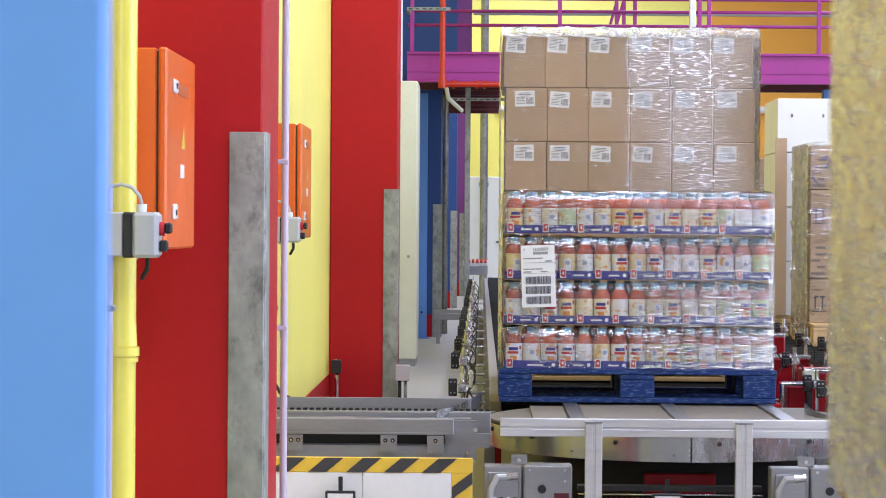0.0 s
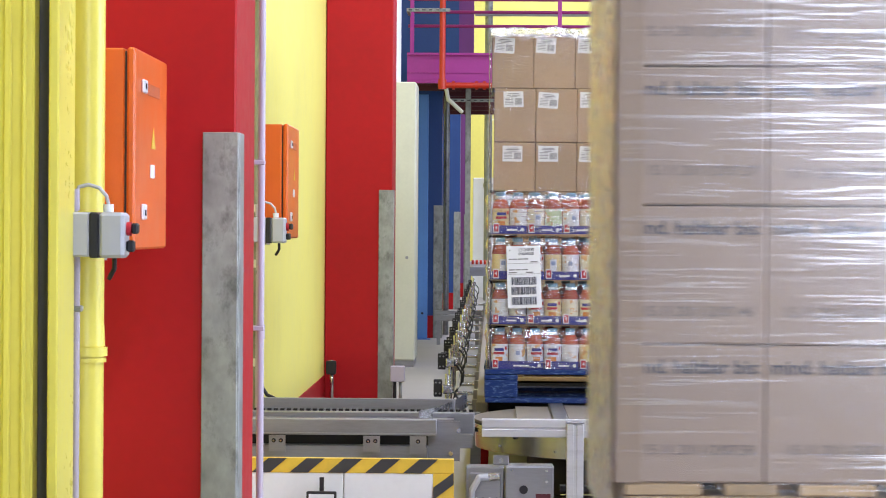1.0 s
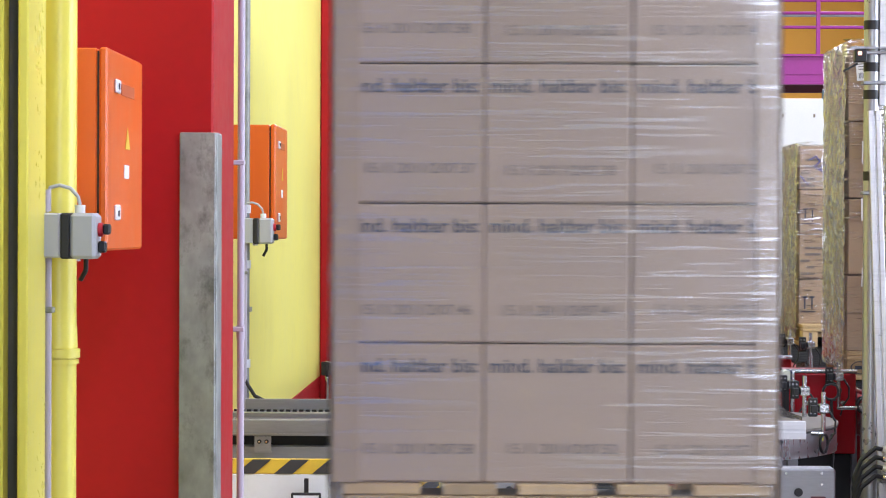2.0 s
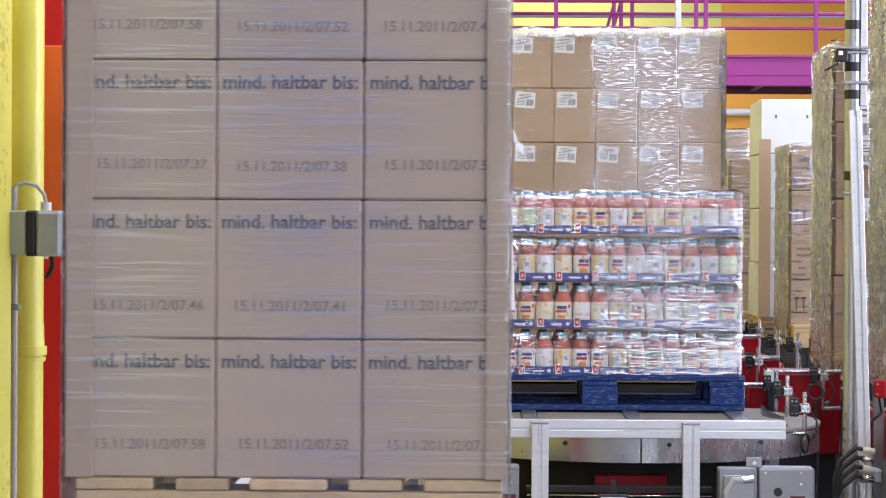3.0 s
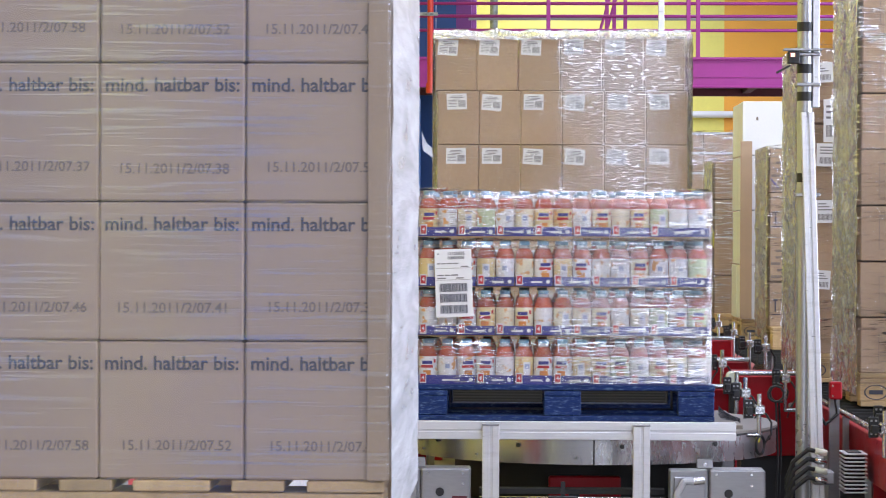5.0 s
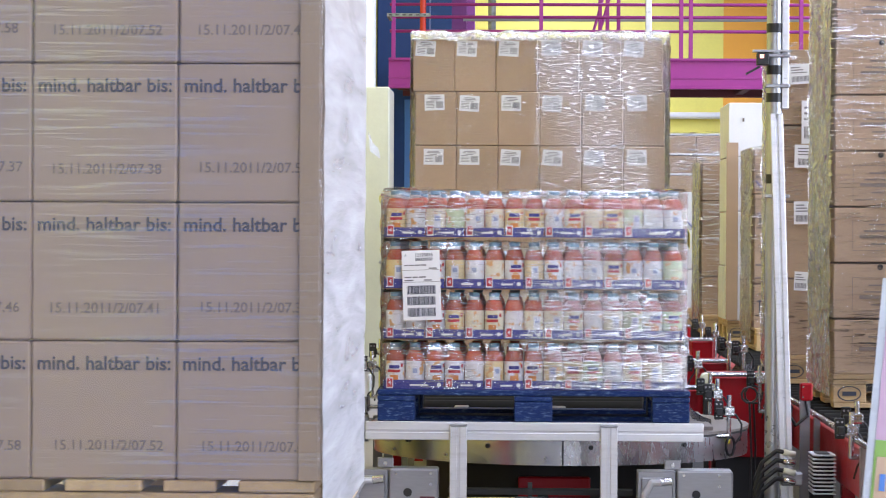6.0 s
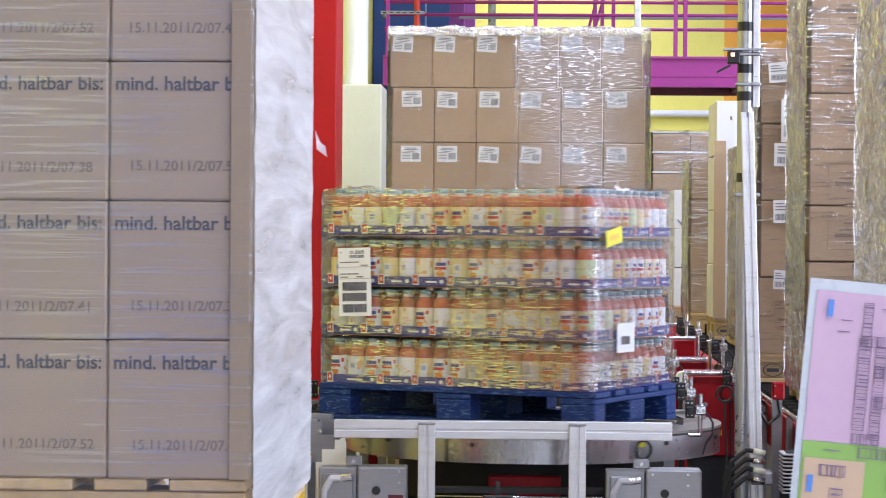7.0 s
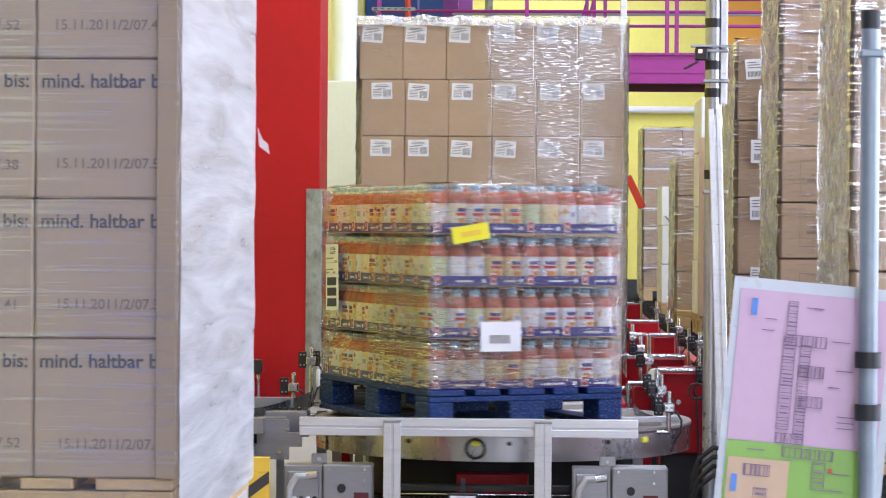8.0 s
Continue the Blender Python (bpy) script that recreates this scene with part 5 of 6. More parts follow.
# middle load: four layers of juice bottles in trays on a blue pallet
juice = thing("bottle_pallet_load", (0.696, 10.95, 0.513), "shrink-wrapped juice bottles in blue trays on a blue pallet", "pallet load")
pallet(juice, M["wood_blue"], long_x=True)


def lathe(profile, seg=14):
    b = bmesh.new()
    rings = [[b.verts.new((r * math.cos(2 * math.pi * i / seg), r * math.sin(2 * math.pi * i / seg), z)) for i in range(seg)] for r, z in profile]
    for p, q in zip(rings[:-1], rings[1:]):
        for i in range(seg):
            b.faces.new((p[i], p[(i + 1) % seg], q[(i + 1) % seg], q[i])).smooth = True
    b.faces.new(rings[0][::-1])
    b.faces.new(rings[-1])
    return b


PITCH = 0.0763
BOT = [(0.033, 0.004), (0.0365, 0.012), (0.0365, 0.108), (0.0345, 0.122), (0.028, 0.138), (0.0235, 0.1455)]
bottle_me = mesh_of("bottle", lathe(BOT), M["juice"])
neck_me = mesh_of("neck", lathe([(0.0235, 0.1457), (0.0205, 0.152), (0.0195, 0.1582)]), M["glass_neck"])
cap_me = mesh_of("cap", lathe([(0.0195, 0.1585), (0.021, 0.160), (0.021, 0.172), (0.019, 0.1745)]), M["cap"])
band_me = mesh_of("paper_label", lathe([(0.0372, 0.022), (0.0374, 0.024), (0.0374, 0.103), (0.0372, 0.105)]), M["juice_label"])


def wrap_patch(name, r, a0, a1, z0, z1, material, n_=5):
    """A patch of print that follows the round of the bottle, centred on the side that faces -y."""
    g = bmesh.new()
    for i in range(n_):
        p, q = radians(-90 + a0 + (a1 - a0) * i / n_), radians(-90 + a0 + (a1 - a0) * (i + 1) / n_)
        g.faces.new([g.verts.new((r * math.cos(a), r * math.sin(a), z)) for a, z in ((p, z0), (q, z0), (q, z1), (p, z1))]).smooth = True
    return mesh_of(name, g, material)


logo_me = wrap_patch("logo_bar", 0.0381, -38, 38, 0.060, 0.071, M["badge_red"])
script_me = wrap_patch("logo_script", 0.0381, -30, 34, 0.075, 0.088, M["tray_blue"])
fruit_me = wrap_patch("fruit_print", 0.0380, -22, 26, 0.026, 0.050, M["fruit"])
square_me = wrap_patch("red_square", 0.0382, 44, 60, 0.080, 0.094, M["badge_red"], 2)
panel_me = wrap_patch("text_panel", 0.0379, -14, 30, 0.032, 0.084, M["paper"])
lines_me = wrap_patch("text_lines", 0.0382, -6, 22, 0.058, 0.076, M["print_blue"])
four_me = text_mesh("4", 0.011, M["paper"])
LAYERS = [0.1445, 0.340, 0.534, 0.732]
rng = random.Random(4)
NX, NY = 15, 10
X0, Y0 = -PITCH * (NX - 1) / 2, -PITCH * (NY - 1) / 2


def put_bottle(x, y, z, face):
    b = shared("bottle", bottle_me, juice, pose(x, y, z, 0, 0, face + rng.uniform(-14, 14)))
    shared("cap", cap_me, b, None, "blue screw cap")
    shared("neck", neck_me, b, None, "clear glass neck above the juice")
    lab = shared("paper_label", band_me, juice, b.matrix_basis.copy(), "printed paper label")
    u = rng.random()
    if u < 0.42:
        shared("logo_bar", logo_me, lab, None, "red logo bar")
        shared("logo_script", script_me, lab, None, "dark blue logo shape")
        shared("fruit_print", fruit_me, lab, None, "orange fruit print")
        shared("red_square", square_me, lab)
    elif u < 0.85:
        shared("text_panel", panel_me, lab, None, "white text panel")
        shared("text_lines", lines_me, lab)


inner = bmesh.new()
for L, z in enumerate(LAYERS):
    for i in range(NX):
        for k in range(NY):
            if i in (0, NX - 1) or k in (0, NY - 1):
                face = 0 if k == 0 else (180 if k == NY - 1 else (90 if i == NX - 1 else -90))
                put_bottle(X0 + i * PITCH, Y0 + k * PITCH, z + 0.004, face)
            elif i in (1, NX - 2) or k in (1, NY - 2):
                add_cyl(inner, (X0 + i * PITCH, Y0 + k * PITCH, z + 0.005), (X0 + i * PITCH, Y0 + k * PITCH, z + 0.115), 0.036, 8)
                add_cyl(inner, (X0 + i * PITCH, Y0 + k * PITCH, z + 0.115), (X0 + i * PITCH, Y0 + k * PITCH, z + 0.16), 0.034, 8, r2=0.018)
tagged(part("inner_bottles", inner, M["juice"], juice, "rows of bottles inside the load"), kind="stuff")


def tray(x0, x1, fy, z, rot):
    """One blue printed tray edge with its red number badge; rot turns it to a flank of the load."""
    w = x1 - x0
    t = shared("tray", mesh_of("tray", add_box(box_bm(0.002, w - 0.002, 0.0, 0.004, 0.0, 0.036, bev=0.001), 0.002, w - 0.002, 0.004, 0.08, 0.0, 0.0035), M["tray_blue"]),
               juice, pose(0, 0, 0, 0, 0, rot) @ pose(x0, fy, z))
    part("badge", box_bm(0.006, 0.032, -0.002, -0.0004, 0.004, 0.046), M["paper"], t, "white badge")
    part("badge_field", box_bm(0.009, 0.029, -0.0036, -0.0024, 0.009, 0.041), M["badge_red"], t, "red badge field")
    shared("number", four_me, t, pose(0.019, -0.0042, 0.025), "white figure four")
    part("print_line", box_bm(w * 0.42, w * 0.72, -0.0018, -0.0005, 0.013, 0.020), M["paper"], t, "small white print")
    part("seal_mark", cyl_bm((w - 0.02, -0.0018, 0.018), (w - 0.02, -0.0005, 0.018), 0.008, 10), M["paper"], t)
    return t


fx, sx_ = NX * PITCH / 2, NY * PITCH / 2
for L, z in enumerate(LAYERS):
    groups = [3, 2, 2, 2, 2, 2, 2] if L % 2 == 0 else [2, 2, 2, 2, 2, 2, 3]
    for rot in (0, 180):
        x = -fx
        for n_ in groups:
            tray(x, x + n_ * PITCH, -sx_ - 0.006, z, rot)
            x += n_ * PITCH
    for rot in (90, -90):
        x = -sx_
        for n_ in ([2, 3, 2, 3] if L % 2 else [3, 2, 3, 2]):
            tray(x, x + n_ * PITCH, -fx - 0.006, z, rot)
            x += n_ * PITCH
    part("film", film_shell(-fx - 0.011, fx + 0.011, -sx_ - 0.014, sx_ + 0.014, z + 0.004, z + 0.176, 0.0018, 0.04, 20 + L, top=True, freq=22), M["film_bottles"], juice, "shiny shrink film")
    if L:
        part("layer_pad", box_bm(-fx, fx, -sx_, sx_, z - 0.005, z - 0.002), M["card"], juice)


# loose film bulging from the west flank
b = bmesh.new()
vs = []
for c in range(49):
    z = 0.15 + 0.75 * c / 48
    sag = 0.011 * math.sin((z - 0.145) / 0.196 * 2 * math.pi) ** 2 + 0.009 * noise.noise(Vector((z * 19, 2.0, 6.0)))
    vs.append([b.verts.new((-fx - 0.016 - sag * (1 if a else 0.2) + 0.004 * noise.noise(Vector((a * 1.3, z * 21, 9.0))), -sx_ - 0.020 + (2 * sx_ + 0.03) * a / 10, z)) for a in range(11)])
for p, q in zip(vs[:-1], vs[1:]):
    for k in range(10):
        b.faces.new((p[k], p[k + 1], q[k + 1], q[k])).smooth = True
part("film_layer", b, M["film_flank"], juice, "crumpled loose stretch film")
# the last turns of film over half of the front and round one flank, hazed for glare
b = bmesh.new()
run = [(-0.02 + (fx + 0.035) * a / 14, -sx_ - 0.020) for a in range(14)] + [(fx + 0.017, -sx_ - 0.018 + (2 * sx_ + 0.036) * a / 16) for a in range(17)]
vs = []
for c in range(41):
    z = 0.152 + 0.758 * c / 40
    row = []
    for a, (x, y) in enumerate(run):
        o = 0.0025 * noise.noise(Vector((a * 0.45, c * 0.6, 12.0)))
        lead = 0.09 * noise.noise(Vector((c * 0.27, 5.0, 0.0))) * max(0, 1 - a / 8)
        row.append(b.verts.new((x + lead + (o if a > 14 else 0), y + (o if a < 13 else 0), z)))
    vs.append(row)
for p, q in zip(vs[:-1], vs[1:]):
    for k in range(len(run) - 1):
        b.faces.new((p[k], p[k + 1], q[k + 1], q[k])).smooth = True
part("film_wrap", b, M["film_outer"], juice, "wrinkled outer film turns, hazed to imitate window glare")


def barcode_sheet(parent, m, w, h):
    s = shared("label_sheet", mesh_of("label_sheet", box_bm(-w / 2, w / 2, 0, 0.0015, 0, h), M["paper"]), parent, m, "white barcode label sheet")
    return s


sheet = barcode_sheet(juice, pose(-0.427, -sx_ - 0.030, 0.412, 0, -2, 0), 0.146, 0.268)
shared("number", text_mesh("12125835", 0.066, M["ink"]), sheet, pose(0.012, -0.0012, 0.250))
shared("number", text_mesh("00000000", 0.066, M["ink"]), sheet, pose(0.012, -0.0012, 0.233))
shared("letter", text_mesh("A", 0.008, M["ink"]), sheet, pose(-0.058, -0.0012, 0.250))
for x0, x1, zz in ((-0.064, -0.05, 0.209), (-0.047, -0.027, 0.209), (-0.024, -0.004, 0.209), (-0.001, 0.02, 0.209), (-0.064, -0.038, 0.163), (-0.034, -0.014, 0.163), (-0.010, 0.018, 0.163), (0.03, 0.06, 0.196), (-0.064, -0.03, 0.151), (0.01, 0.04, 0.151)):
    part("print_line", box_bm(x0, x1, -0.0012, -0.0004, zz, zz + 0.0048), M["label_print"], sheet)
part("rule", box_bm(-0.07, 0.07, -0.0012, -0.0004, 0.192, 0.1932), M["ink_faint"], sheet)
part("rule", box_bm(-0.07, 0.07, -0.0012, -0.0004, 0.146, 0.1472), M["ink_faint"], sheet)
rb = random.Random(8)
for zz in (0.100, 0.058, 0.014):
    g = bmesh.new()
    x = -0.056
    while x < 0.052:
        w = rb.choice((0.0012, 0.0012, 0.0024, 0.0036))
        add_box(g, x, x + w, -0.0012, -0.0004, zz, zz + 0.033)
        x += w + rb.choice((0.0012, 0.002))
    tagged(part("barcode", g, M["ink"], sheet, "black barcode"), kind="stuff")
side_sheet = barcode_sheet(juice, pose(fx + 0.026, -0.11, 0.287, 0, 0, 90), 0.165, 0.112)
g = bmesh.new()
for k in range(14):
    add_box(g, -0.045 + k * 0.006, -0.042 + k * 0.006, -0.0012, -0.0004, 0.03, 0.062)
tagged(part("barcode", g, M["ink_faint"], side_sheet), kind="stuff")
ys = shared("yellow_sticker", mesh_of("yellow_sticker", box_bm(-0.075, 0.075, 0, 0.002, 0, 0.062), M["label_yellow"]), juice, pose(fx + 0.030, -0.232, 0.700, 0, -9, 90), "yellow sticker")
part("print_line", box_bm(-0.04, 0.04, -0.0012, -0.0004, 0.02, 0.04), M["hazard_yellow"], ys)

# rear load: six columns of labelled cartons
rear = thing("wrapped_carton_load", (0.745, 12.46, 0.515), "tall pallet of labelled brown cartons in stretch film", "pallet load")
pallet(rear, M["wood"], long_x=True)
tops = [0.1445, 0.41, 0.675, 0.934, 1.178, 1.444, 1.715]
rng = random.Random(21)
lab_me = mesh_of("carton_label", box_bm(0, 0.098, 0, 0.001, -0.078, 0), M["paper"])
g = bmesh.new()
for k in range(9):
    add_box(g, 0.056 + k * 0.004, 0.0585 + k * 0.004, -0.0012, -0.0004, -0.066, -0.034)
for k in range(5):
    add_box(g, 0.008, 0.048, -0.0012, -0.0004, -0.064 + k * 0.0075, -0.0615 + k * 0.0075)
for k, (u0, u1) in enumerate(((0.03, 0.068), (0.016, 0.082), (0.022, 0.075))):
    add_box(g, u0, u1, -0.0012, -0.0004, -0.0285 + k * 0.0075, -0.0250 + k * 0.0075)
print_me = mesh_of("label_print", g, M["label_print"])
RW = 0.205
for r in range(6):
    h = tops[r + 1] - tops[r]
    cme = carton_mesh(RW, 0.4, h, M["card"])
    for i in range(6):
        for k in range(2):
            dx = -0.012 if r == 5 else 0
            bx = shared("carton", cme, rear, pose((i - 2.5) * RW + dx + rng.uniform(-1, 1) * 0.0015, -0.4 + k * 0.4 + (rng.uniform(0, 0.006) if k == 0 else 0), tops[r]))
            if k == 0:
                x = -RW / 2 + (0.016 if i or r == 5 else 0.045)
                lb = shared("carton_label", lab_me, bx, pose(x, -0.0014, h - 0.016, 0, rng.uniform(-2, 5), 0), "white printed carton label")
                shared("label_print", print_me, lb)
part("film", film_shell(-0.632, 0.628, -0.412, 0.412, 0.10, 1.728, 0.004, 0.06, 9), M["film"], rear, "clear stretch film")
# the last turns of film, drawn tight and wrinkled over one half of the front
b = bmesh.new()
nx, nz = 14, 40
vs = [[b.verts.new((-0.02 + 0.05 * noise.noise(Vector((c * 0.31, 2.0, 0.0))) * (1 - a / nx) + 0.652 * a / nx, -0.420 - 0.003 * noise.noise(Vector((a * 0.6, c * 0.5, 4.0))), 0.12 + 1.612 * c / nz)) for a in range(nx + 1)] for c in range(nz + 1)]
for c in range(nz):
    for a in range(nx):
        b.faces.new((vs[c][a], vs[c][a + 1], vs[c + 1][a + 1], vs[c + 1][a])).smooth = True
part("film_wrap", b, M["film_wrap"], rear, "wrinkled last turns of stretch film")
# film gathered into a crumpled ridge along the top edge
b = bmesh.new()
vs = []
for a in range(91):
    x = -0.632 + 1.262 * a / 90
    up = 0.012 * noise.noise(Vector((x * 11, 3.0, 0.0))) + 0.007 * noise.noise(Vector((x * 37, 1.0, 0.0)))
    out = 0.006 * noise.noise(Vector((x * 23, 8.0, 0.0)))
    vs.append([b.verts.new((x, -0.422 - out, 1.695 + 0.6 * up)), b.verts.new((x, -0.424 + out, 1.722)), b.verts.new((x, -0.405 + out, 1.742 + up)), b.verts.new((x, -0.37, 1.735 + 0.5 * up))])
for p, q in zip(vs[:-1], vs[1:]):
    for k in range(3):
        b.faces.new((p[k], q[k], q[k + 1], p[k + 1])).smooth = True
part("film_ridge", b, M["film_ridge"], rear, "white crumpled film ridge")
# crumpled film over the flanks
for sx in (-1, 1):
    b = bmesh.new()
    vs = [[b.verts.new((sx * (0.638 + 0.006 * noise.noise(Vector((a * 1.1, c * 0.8, sx * 5.0)))), -0.425 + 0.83 * a / 10, 0.05 + 1.68 * c / 44)) for a in range(11)] for c in range(45)]
    for c in range(44):
        for a in range(10):
            b.faces.new((vs[c][a], vs[c][a + 1], vs[c + 1][a + 1], vs[c + 1][a])).smooth = True
    part("film_layer", b, M["film_flank"], rear, "crumpled shiny stretch film")


# ---- loads waiting in the right lane ----
def waiting_load(x0, y0, w, d, rows, cols, h, label, card, film=True, gap_strip=False, milky=True):
    t = thing("waiting_load", (x0 + w / 2, y0 + d / 2, 0.515), label, "pallet load", "loads waiting in the lane")
    p = pallet(t, M["wood"], long_x=w > 1.0)
    cw = w / cols
    nd = 2
    cme = carton_mesh(cw - 0.004, d / nd, h - 0.005, card)
    rng = random.Random(int(y0 * 10))
    for r in range(rows):
        for i in range(cols):
            for k in range(nd):
                bx = shared("carton", cme, t, pose(-w / 2 + (i + 0.5) * cw + rng.uniform(-1, 1) * 0.004, -d / 2 + k * d / nd + rng.uniform(0, 0.004), 0.1445 + r * (h + (0.02 if gap_strip else 0))))
        if gap_strip:
            part("white_lid", box_bm(-w / 2 - 0.003, w / 2 + 0.003, -d / 2 - 0.003, d / 2, 0.1445 + r * (h + 0.02) + h + 0.0005, 0.1445 + (r + 1) * (h + 0.02) - 0.0005), M["card_white"], t)
    top = 0.1445 + rows * (h + (0.02 if gap_strip else 0))
    if film:
        part("film", film_shell(-w / 2 - 0.012, w / 2 + 0.012, -d / 2 - 0.012, d / 2 + 0.012, 0.08, top + 0.01, 0.009, 0.06, y0), M["film_loose"], t, "wrinkled stretch film")
    if milky:
        g = bmesh.new()
        ny, nz = 14, 56
        grid = []
        for c in range(nz + 1):
            z = 0.05 + (top - 0.04) * c / nz
            row = []
            for a in range(ny + 1):
                y = -d / 2 - 0.016 + (d + 0.03) * a / ny
                o = 0.009 * noise.noise(Vector((a * 0.9 + y0, z * 17, 1.0))) + 0.005 * noise.noise(Vector((a * 2.1, z * 41, y0)))
                row.append(g.verts.new((-w / 2 - 0.018 + 0.7 * o, y + 0.006 * noise.noise(Vector((z * 23, y0, 7.0))), z)))
            grid.append(row)
        for p, q in zip(grid[:-1], grid[1:]):
            for k in range(ny):
                g.faces.new((p[k], p[k + 1], q[k + 1], q[k])).smooth = True
        part("film_edge", g, M["film_flank"], t, "crumpled shiny film over the flank")
    return t


wl = {}
wl["a"] = waiting_load(1.931, 7.5, 1.2, 0.8, 8, 2, 0.24, "tall pallet of brown cartons in wrinkled stretch film", M["card"])
wl["b"] = waiting_load(2.008, 10.6, 1.2, 0.8, 8, 2, 0.242, "tall pallet of printed brown cartons in wrinkled film", M["card"])
wl["c"] = waiting_load(1.957, 12.36, 1.2, 0.8, 4, 1, 0.385, "pallet of large plain cartons with white labels", M["card"])
wl["d"] = waiting_load(2.165, 16.1, 0.8, 0.8, 4, 1, 0.2917, "shorter pallet of brown cartons with marker scrawl", M["card"])
wl["e"] = waiting_load(2.10, 17.42, 1.2, 0.8, 4, 1, 0.386, "pallet of white cartons with brown edge boards", M["card_white"], film=False, milky=False)
wl["f"] = waiting_load(2.014, 18.8, 0.8, 0.8, 4, 2, 0.289, "wrapped pallet of brown cartons", M["card"])
wl["g"] = waiting_load(1.982, 20.5, 1.2, 0.8, 3, 1, 0.323, "pallet of white cartons with marker scrawl", M["card_white"], film=False, milky=False)
wl["h"] = waiting_load(2.078, 26.3, 0.8, 1.2, 8, 2, 0.191, "pallet of brown cartons with white lids in layers", M["card"], gap_strip=True)


def load_label(t, x, y, z, w, h, tilt=0.0):
    s = shared("label_sheet", mesh_of("label_sheet", box_bm(0, w, 0, 0.0015, 0, h), M["paper"]), t, pose(x, y, z, 0, tilt, 0), "white printed label")
    g = bmesh.new()
    n_ = max(5, int(w / 0.008))
    for k in range(n_):
        add_box(g, w * 0.1 + k * w * 0.8 / n_, w * 0.1 + (k + 0.55) * w * 0.8 / n_, -0.0012, -0.0004, h * 0.12, h * 0.4)
    for k in range(3):
        add_box(g, w * 0.1, w * (0.8 - 0.15 * k), -0.0012, -0.0004, h * (0.55 + 0.13 * k), h * (0.6 + 0.13 * k))
    part("print", g, M["label_print"], s)


c = wl["c"]
for x, z, w, h, a in ((-0.50, 1.205, 0.13, 0.215, 0), (-0.535, 1.085, 0.165, 0.115, 1), (-0.535, 0.80, 0.105, 0.115, -1), (-0.535, 0.47, 0.07, 0.095, 3), (-0.56, 1.50, 0.11, 0.10, -4)):
    load_label(c, x, -0.427 - 0.002 * (w > 0.15), z, w, h, a)
d_ = wl["d"]
for z in (0.1445 + 0.287 * 2, 0.1445):
    for x in (-0.365, -0.318):
        part("arrow", add_box(box_bm(x, x + 0.009, -0.4035, -0.402, z + 0.09, z + 0.17), x - 0.012, x + 0.021, -0.4038, -0.4022, z + 0.165, z + 0.178), M["ink"], d_, "printed upward arrow")
    part("arrow_base", box_bm(-0.385, -0.29, -0.4035, -0.402, z + 0.074, z + 0.081), M["ink"], d_)
for z in (0.1445 + 0.287 * 3 + 0.03, 0.1445 + 0.287 + 0.03):
    for k, (u, w) in enumerate(((0.0, 0.09), (0.04, 0.05), (0.0, 0.06), (0.03, 0.10), (0.03, 0.13))):
        part("print_line", box_bm(-0.39 + u, -0.39 + u + w, -0.4035, -0.402, z + k * 0.042, z + k * 0.042 + 0.016), M["ink_date"], d_)


def scrawl(t, x, y, z, k):
    pts = [(0, 0.1), (0.05, 0.13), (0.08, 0.09), (0.04, 0.05), (0.1, 0.01), (0.15, 0.05), (0.12, 0.09), (0.08, 0.03), (0.14, -0.02)]
    part("marker_scrawl", tube_bm([(x + a * k, y, z + b * k) for a, b in pts], 0.005 * k, 6), M["ink_blue"], t, "blue marker scrawl")
    part("marker_scrawl", tube_bm([(x - 0.07 * k, y, z - 0.02 * k), (x - 0.01 * k, y, z - 0.09 * k)], 0.005 * k, 6), M["ink_blue"], t)


scrawl(d_, -0.335, -0.404, 0.1445 + 0.287 * 3 + 0.12, 0.85)
scrawl(wl["g"], -0.50, -0.403, 0.1445 + 0.32 * 2 + 0.1, 1.0)
for r in range(4):
    for x in (-0.5, -0.28, 0.1):
        part("carton_mark", box_bm(x, x + 0.014, -0.4035, -0.4022, 0.1445 + r * 0.378 + 0.27, 0.1445 + r * 0.378 + 0.295), M["ink_date"], wl["e"])
part("edge_board", box_bm(-0.612, -0.53, -0.432, -0.428, 0.15, 1.4), M["card"], wl["e"], "brown cardboard edge board")
for key, h in (("b", 0.242), ("a", 0.24)):
    for r in range(8):
        zb = 0.1445 + r * h
        for x in (-0.52, 0.06):
            zf = zb + (0.03 if r % 2 else 0.05)
            for x0, x1, z0, z1 in ((x, x + 0.24, zf, zf + 0.002), (x, x + 0.24, zf + 0.145, zf + 0.147), (x, x + 0.002, zf + 0.0025, zf + 0.1445), (x + 0.238, x + 0.24, zf + 0.0025, zf + 0.1445)):
                part("printed_frame", box_bm(x0, x1, -0.4035, -0.4022, z0, z1), M["ink_date"], wl[key])
            for k, (u, w) in enumerate(((0.07, 0.10), (0.05, 0.14), (0.03, 0.18), (0.08, 0.08))):
                part("print_line", box_bm(x + u, x + u + w, -0.4035, -0.4022, zf + 0.11 - k * 0.028, zf + 0.11 - k * 0.028 + (0.016 if k == 2 else 0.007)), M["ink_date"], wl[key])
            if (r + (x > 0)) % 2:
                part("hand_hole", cyl_bm((x + 0.12, -0.4035, zb + 0.222), (x + 0.12, -0.4022, zb + 0.222), 0.013, 12), M["dark"], wl[key], "dark hand hole")
load_label(wl["b"], 0.1, -0.430, 1.3, 0.15, 0.2)
load_label(wl["c"], -0.25, -0.429, 0.55, 0.09, 0.12, 8)


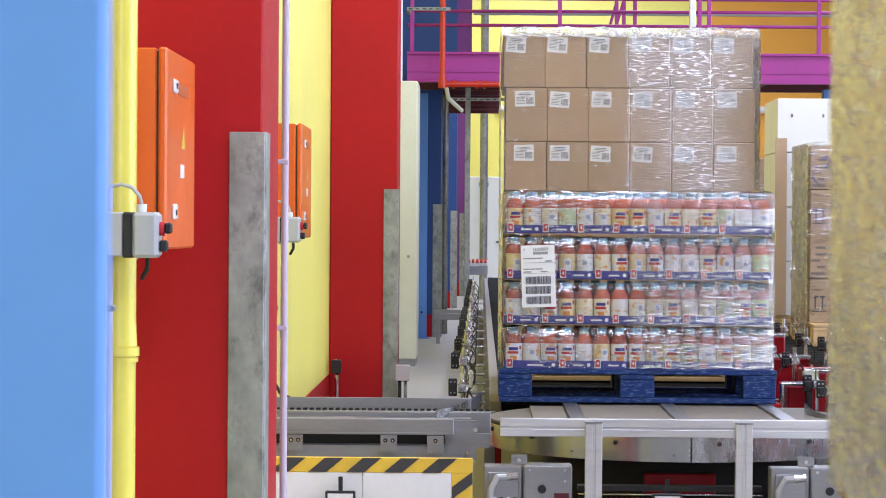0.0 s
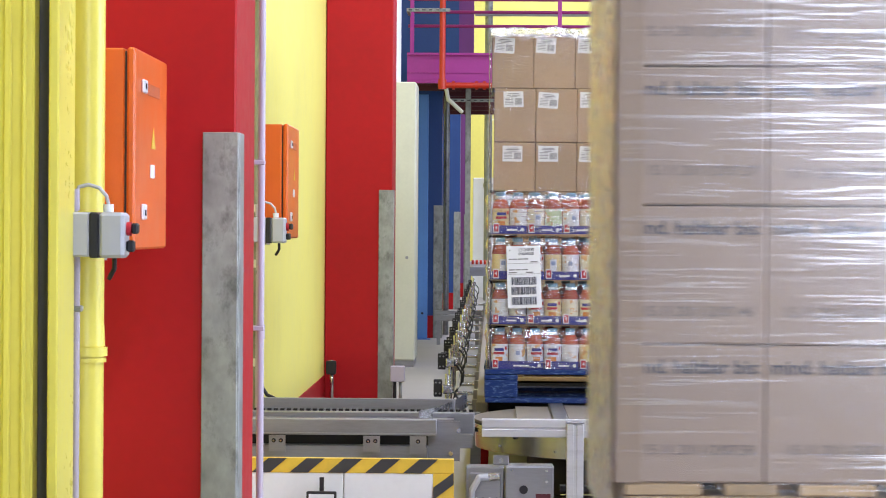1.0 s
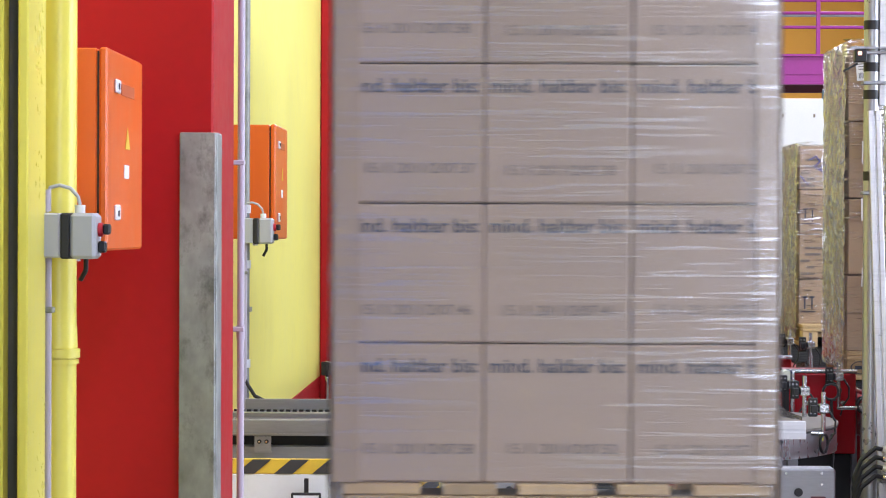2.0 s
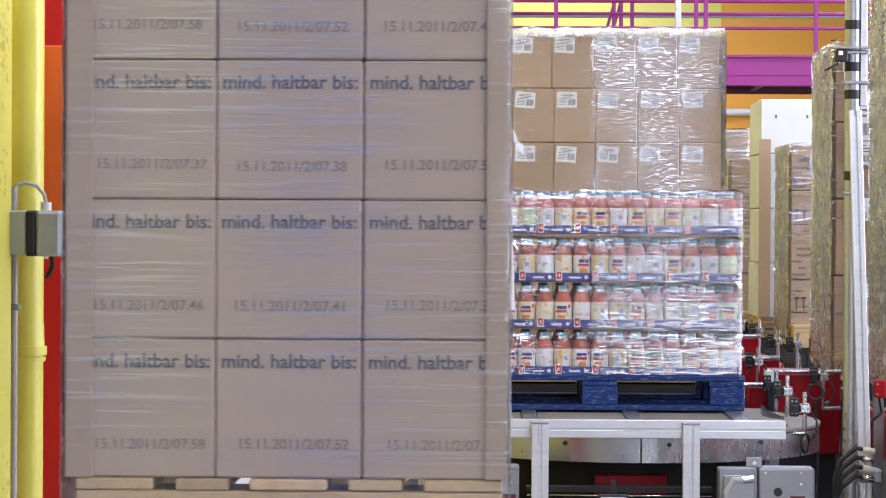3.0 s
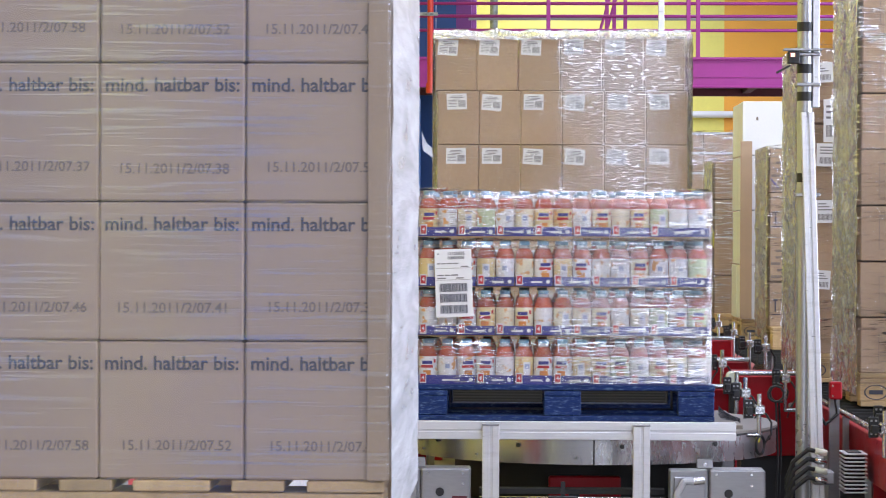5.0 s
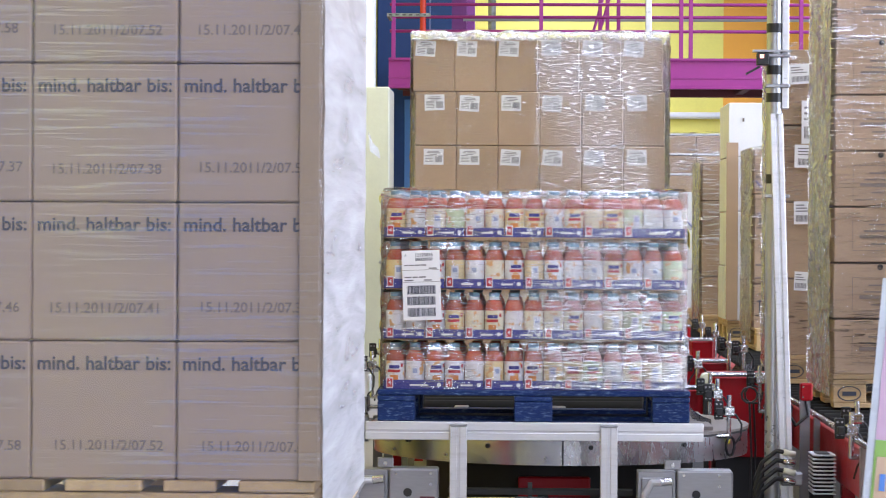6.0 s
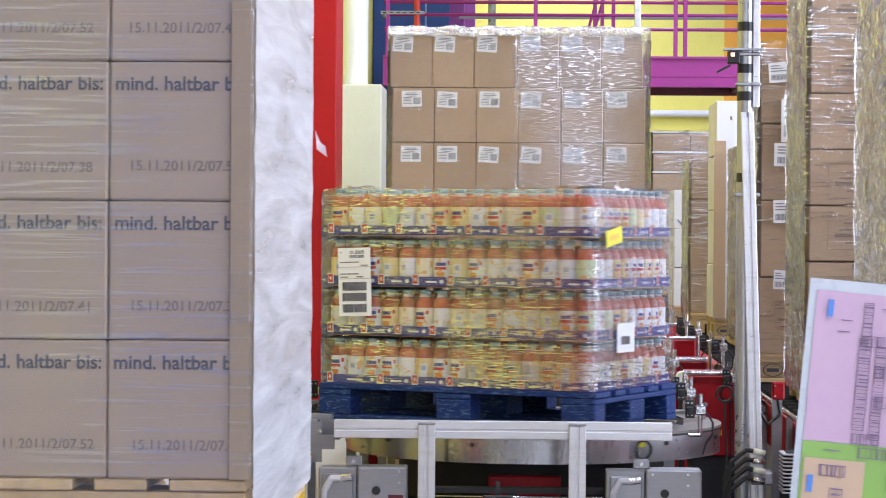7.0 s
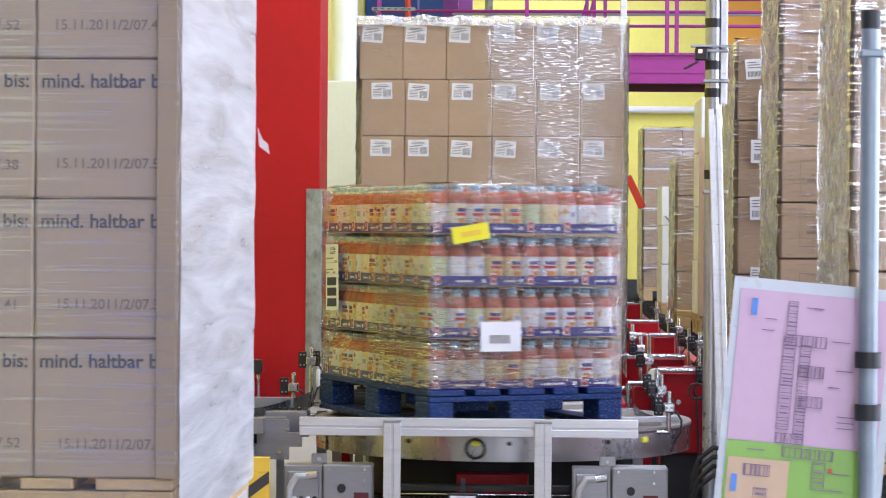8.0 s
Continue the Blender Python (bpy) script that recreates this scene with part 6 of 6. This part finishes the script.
def oval_mark(t, x, y, z, k=1.0):
    """The oval burn mark of a pallet block, with a plain bar for its lettering."""
    g = bmesh.new()
    n_ = 20
    ring = [[g.verts.new((x + k * r * 0.052 * math.cos(2 * math.pi * i / n_), y, z + k * r * 0.033 * math.sin(2 * math.pi * i / n_))) for i in range(n_)] for r in (0.88, 1.0)]
    for i in range(n_):
        g.faces.new((ring[0][i], ring[0][(i + 1) % n_], ring[1][(i + 1) % n_], ring[1][i]))
    add_box(g, x - k * 0.03, x + k * 0.03, y - 0.0006, y + 0.0006, z - k * 0.009, z + k * 0.009)
    part("burn_mark", g, M["ink"], t, "dark oval burn mark")


for key, xx in (("a", -0.53), ("b", -0.53), ("c", -0.53), ("e", -0.53), ("d", -0.33)):
    oval_mark(wl[key], xx, -0.4045, 0.062)

# ---- notice board near the camera ----
nb = thing("layout_notice", (1.533, 4.2, 0), "laminated coloured plant layout sheet on a tube post", "notice board")
TILT = pose(-0.221, 0.032, 1.180, 0, 5.0, 0)
def card_part(name, x0, x1, z0, z1, lift, material, label="", parent=nb):
    b = box_bm(x0, x1, -lift - 0.0012, -lift, z0, z1)
    b.transform(TILT)
    return part(name, b, material, parent, label)
board = card_part("board", 0.0, 0.29, -0.52, 0.0, 0.0, M["sign_back"], "white laminated backing sheet")
card_part("pink_field", 0.013, 0.275, -0.285, -0.02, 0.0025, M["pink"], "pink paper field", board)
card_part("green_field", 0.013, 0.275, -0.50, -0.286, 0.0025, M["green"], "green paper field", board)
card_part("peach_field", 0.018, 0.125, -0.50, -0.315, 0.005, M["peach"], "peach paper field", board)
rd = random.Random(31)
def conveyor_plan(x0, x1, z0, z1, n_):
    """Outlined track with uneven rungs, as drawn on a plant layout."""
    g = bmesh.new()
    along = z1 - z0 > x1 - x0
    e = 0.0011
    add_box(g, x0, x0 + e, -0.0068, -0.0056, z0, z1)
    add_box(g, x1 - e, x1, -0.0068, -0.0056, z0, z1)
    add_box(g, x0, x1, -0.0082, -0.0070, z0, z0 + e)
    add_box(g, x0, x1, -0.0082, -0.0070, z1 - e, z1)
    for k in range(n_):
        u = (k + 0.5 + rd.uniform(-0.3, 0.3)) / n_
        w = rd.choice((0.0008, 0.0012, 0.0026))
        if along:
            add_box(g, x0 + 0.2 * (x1 - x0) * rd.random(), x1 - 0.2 * (x1 - x0) * rd.random(), -0.0096, -0.0084, z0 + u * (z1 - z0), z0 + u * (z1 - z0) + w)
        else:
            add_box(g, x0 + u * (x1 - x0), x0 + u * (x1 - x0) + w, -0.0096, -0.0084, z0, z1)
    g.transform(TILT)
    tagged(part("diagram", g, M["print_grey"], board, "fine line drawing"), kind="stuff")
for row in ((0.098, 0.115, -0.095, -0.035, 9), (0.095, 0.117, -0.26, -0.098, 26), (0.125, 0.144, -0.275, -0.11, 26), (0.098, 0.17, -0.113, -0.093, 10), (0.125, 0.17, -0.166, -0.145, 7),
            (0.13, 0.172, -0.218, -0.198, 7), (0.095, 0.145, -0.284, -0.266, 8), (0.11, 0.20, -0.308, -0.290, 10), (0.045, 0.092, -0.345, -0.325, 6), (0.066, 0.09, -0.40, -0.365, 6), (0.165, 0.188, -0.36, -0.312, 6)):
    conveyor_plan(*row)
for x0, z0, w in ((0.06, -0.07, 0.02), (0.055, -0.09, 0.022), (0.13, -0.045, 0.03), (0.18, -0.1, 0.03), (0.19, -0.15, 0.03), (0.18, -0.18, 0.02), (0.2, -0.23, 0.03), (0.2, -0.24, 0.03), (0.2, -0.25, 0.03), (0.05, -0.30, 0.03),
                  (0.2, -0.33, 0.03), (0.19, -0.36, 0.03)):
    card_part("print_line", x0, x0 + w, z0, z0 + 0.0018, 0.0055, M["print_grey"], "", board)
for x0, z0 in ((0.034, -0.065), (0.252, -0.40), (0.026, -0.375)):
    card_part("blue_mark", x0, x0 + 0.01, z0, z0 + 0.03, 0.008, M["lightblue"], "", board)
card_part("red_dot", 0.193, 0.2, -0.328, -0.321, 0.008, M["badge_red"], "", board)
part("post", cyl_bm((0.008, 0, 0.0), (0.008, 0, 1.61), 0.0165, 18), M["tube_dark"], nb, "grey steel tube post")
part("post_cap", cyl_bm((0.008, 0, 1.611), (0.008, 0, 1.642), 0.0175, 18), M["black"], nb, "black plastic cap")
for z in (1.56,):
    part("clamp", box_bm(-0.012, 0.03, -0.02, 0.02, z, z + 0.014, bev=0.003), M["tube_dark"], nb)
for z in (0.931, 1.022):
    part("sleeve", cyl_bm((0.008, 0, z), (0.008, 0, z + 0.028), 0.023, 18), M["black"], nb)
part("foot", box_bm(-0.07, 0.09, -0.08, 0.08, 0, 0.012), M["sheet"], nb)


# ---- movement ----
def motions():
    xs = ((0, 0.849), (0.5, 0.600), (1.0, 0.363), (1.5, 0.133), (1.7, 0.036), (2.25, -0.222), (2.7, -0.430), (2.85, -0.482), (3.0, -0.513), (3.2, -0.523), (3.5, -0.525), (8.0, -0.525))
    walk(near, [(t, pose(x + 0.413, 5.07, 0.643)) for t, x in xs])
    js = ((0, 0.696, 10.95, 0), (1.5, 0.696, 10.95, 0), (1.9, 0.697, 10.88, 0), (3.0, 0.70, 10.57, 0), (3.5, 0.703, 10.47, 0), (4.0, 0.706, 10.34, 0), (4.5, 0.709, 10.20, 0),
          (5.25, 0.711, 9.98, 0), (6.0, 0.712, 9.77, 0), (6.2, 0.709, 9.75, 0.6), (6.4, 0.704, 9.75, 4.2), (6.8, 0.689, 9.76, 17.5), (7.0, 0.688, 9.77, 25.5), (7.25, 0.687, 9.78, 35.3), (7.5, 0.685, 9.78, 45.2), (7.75, 0.682, 9.78, 55.2), (8.0, 0.678, 9.78, 65.3))
    walk(juice, [(t, pose(x, y, 0.513, 0, 0, -a)) for t, x, y, a in js])
    walk(tt, [(t, pose(TC[0], TC[1], 0, 0, 0, -a)) for t, x, y, a in js])
    rs = ((0, 12.46), (6.4, 12.46), (6.6, 12.435), (7.0, 12.31), (7.5, 12.12), (8.0, 11.92))
    walk(rear, [(t, pose(0.745, y, 0.515)) for t, y in rs])


motions()
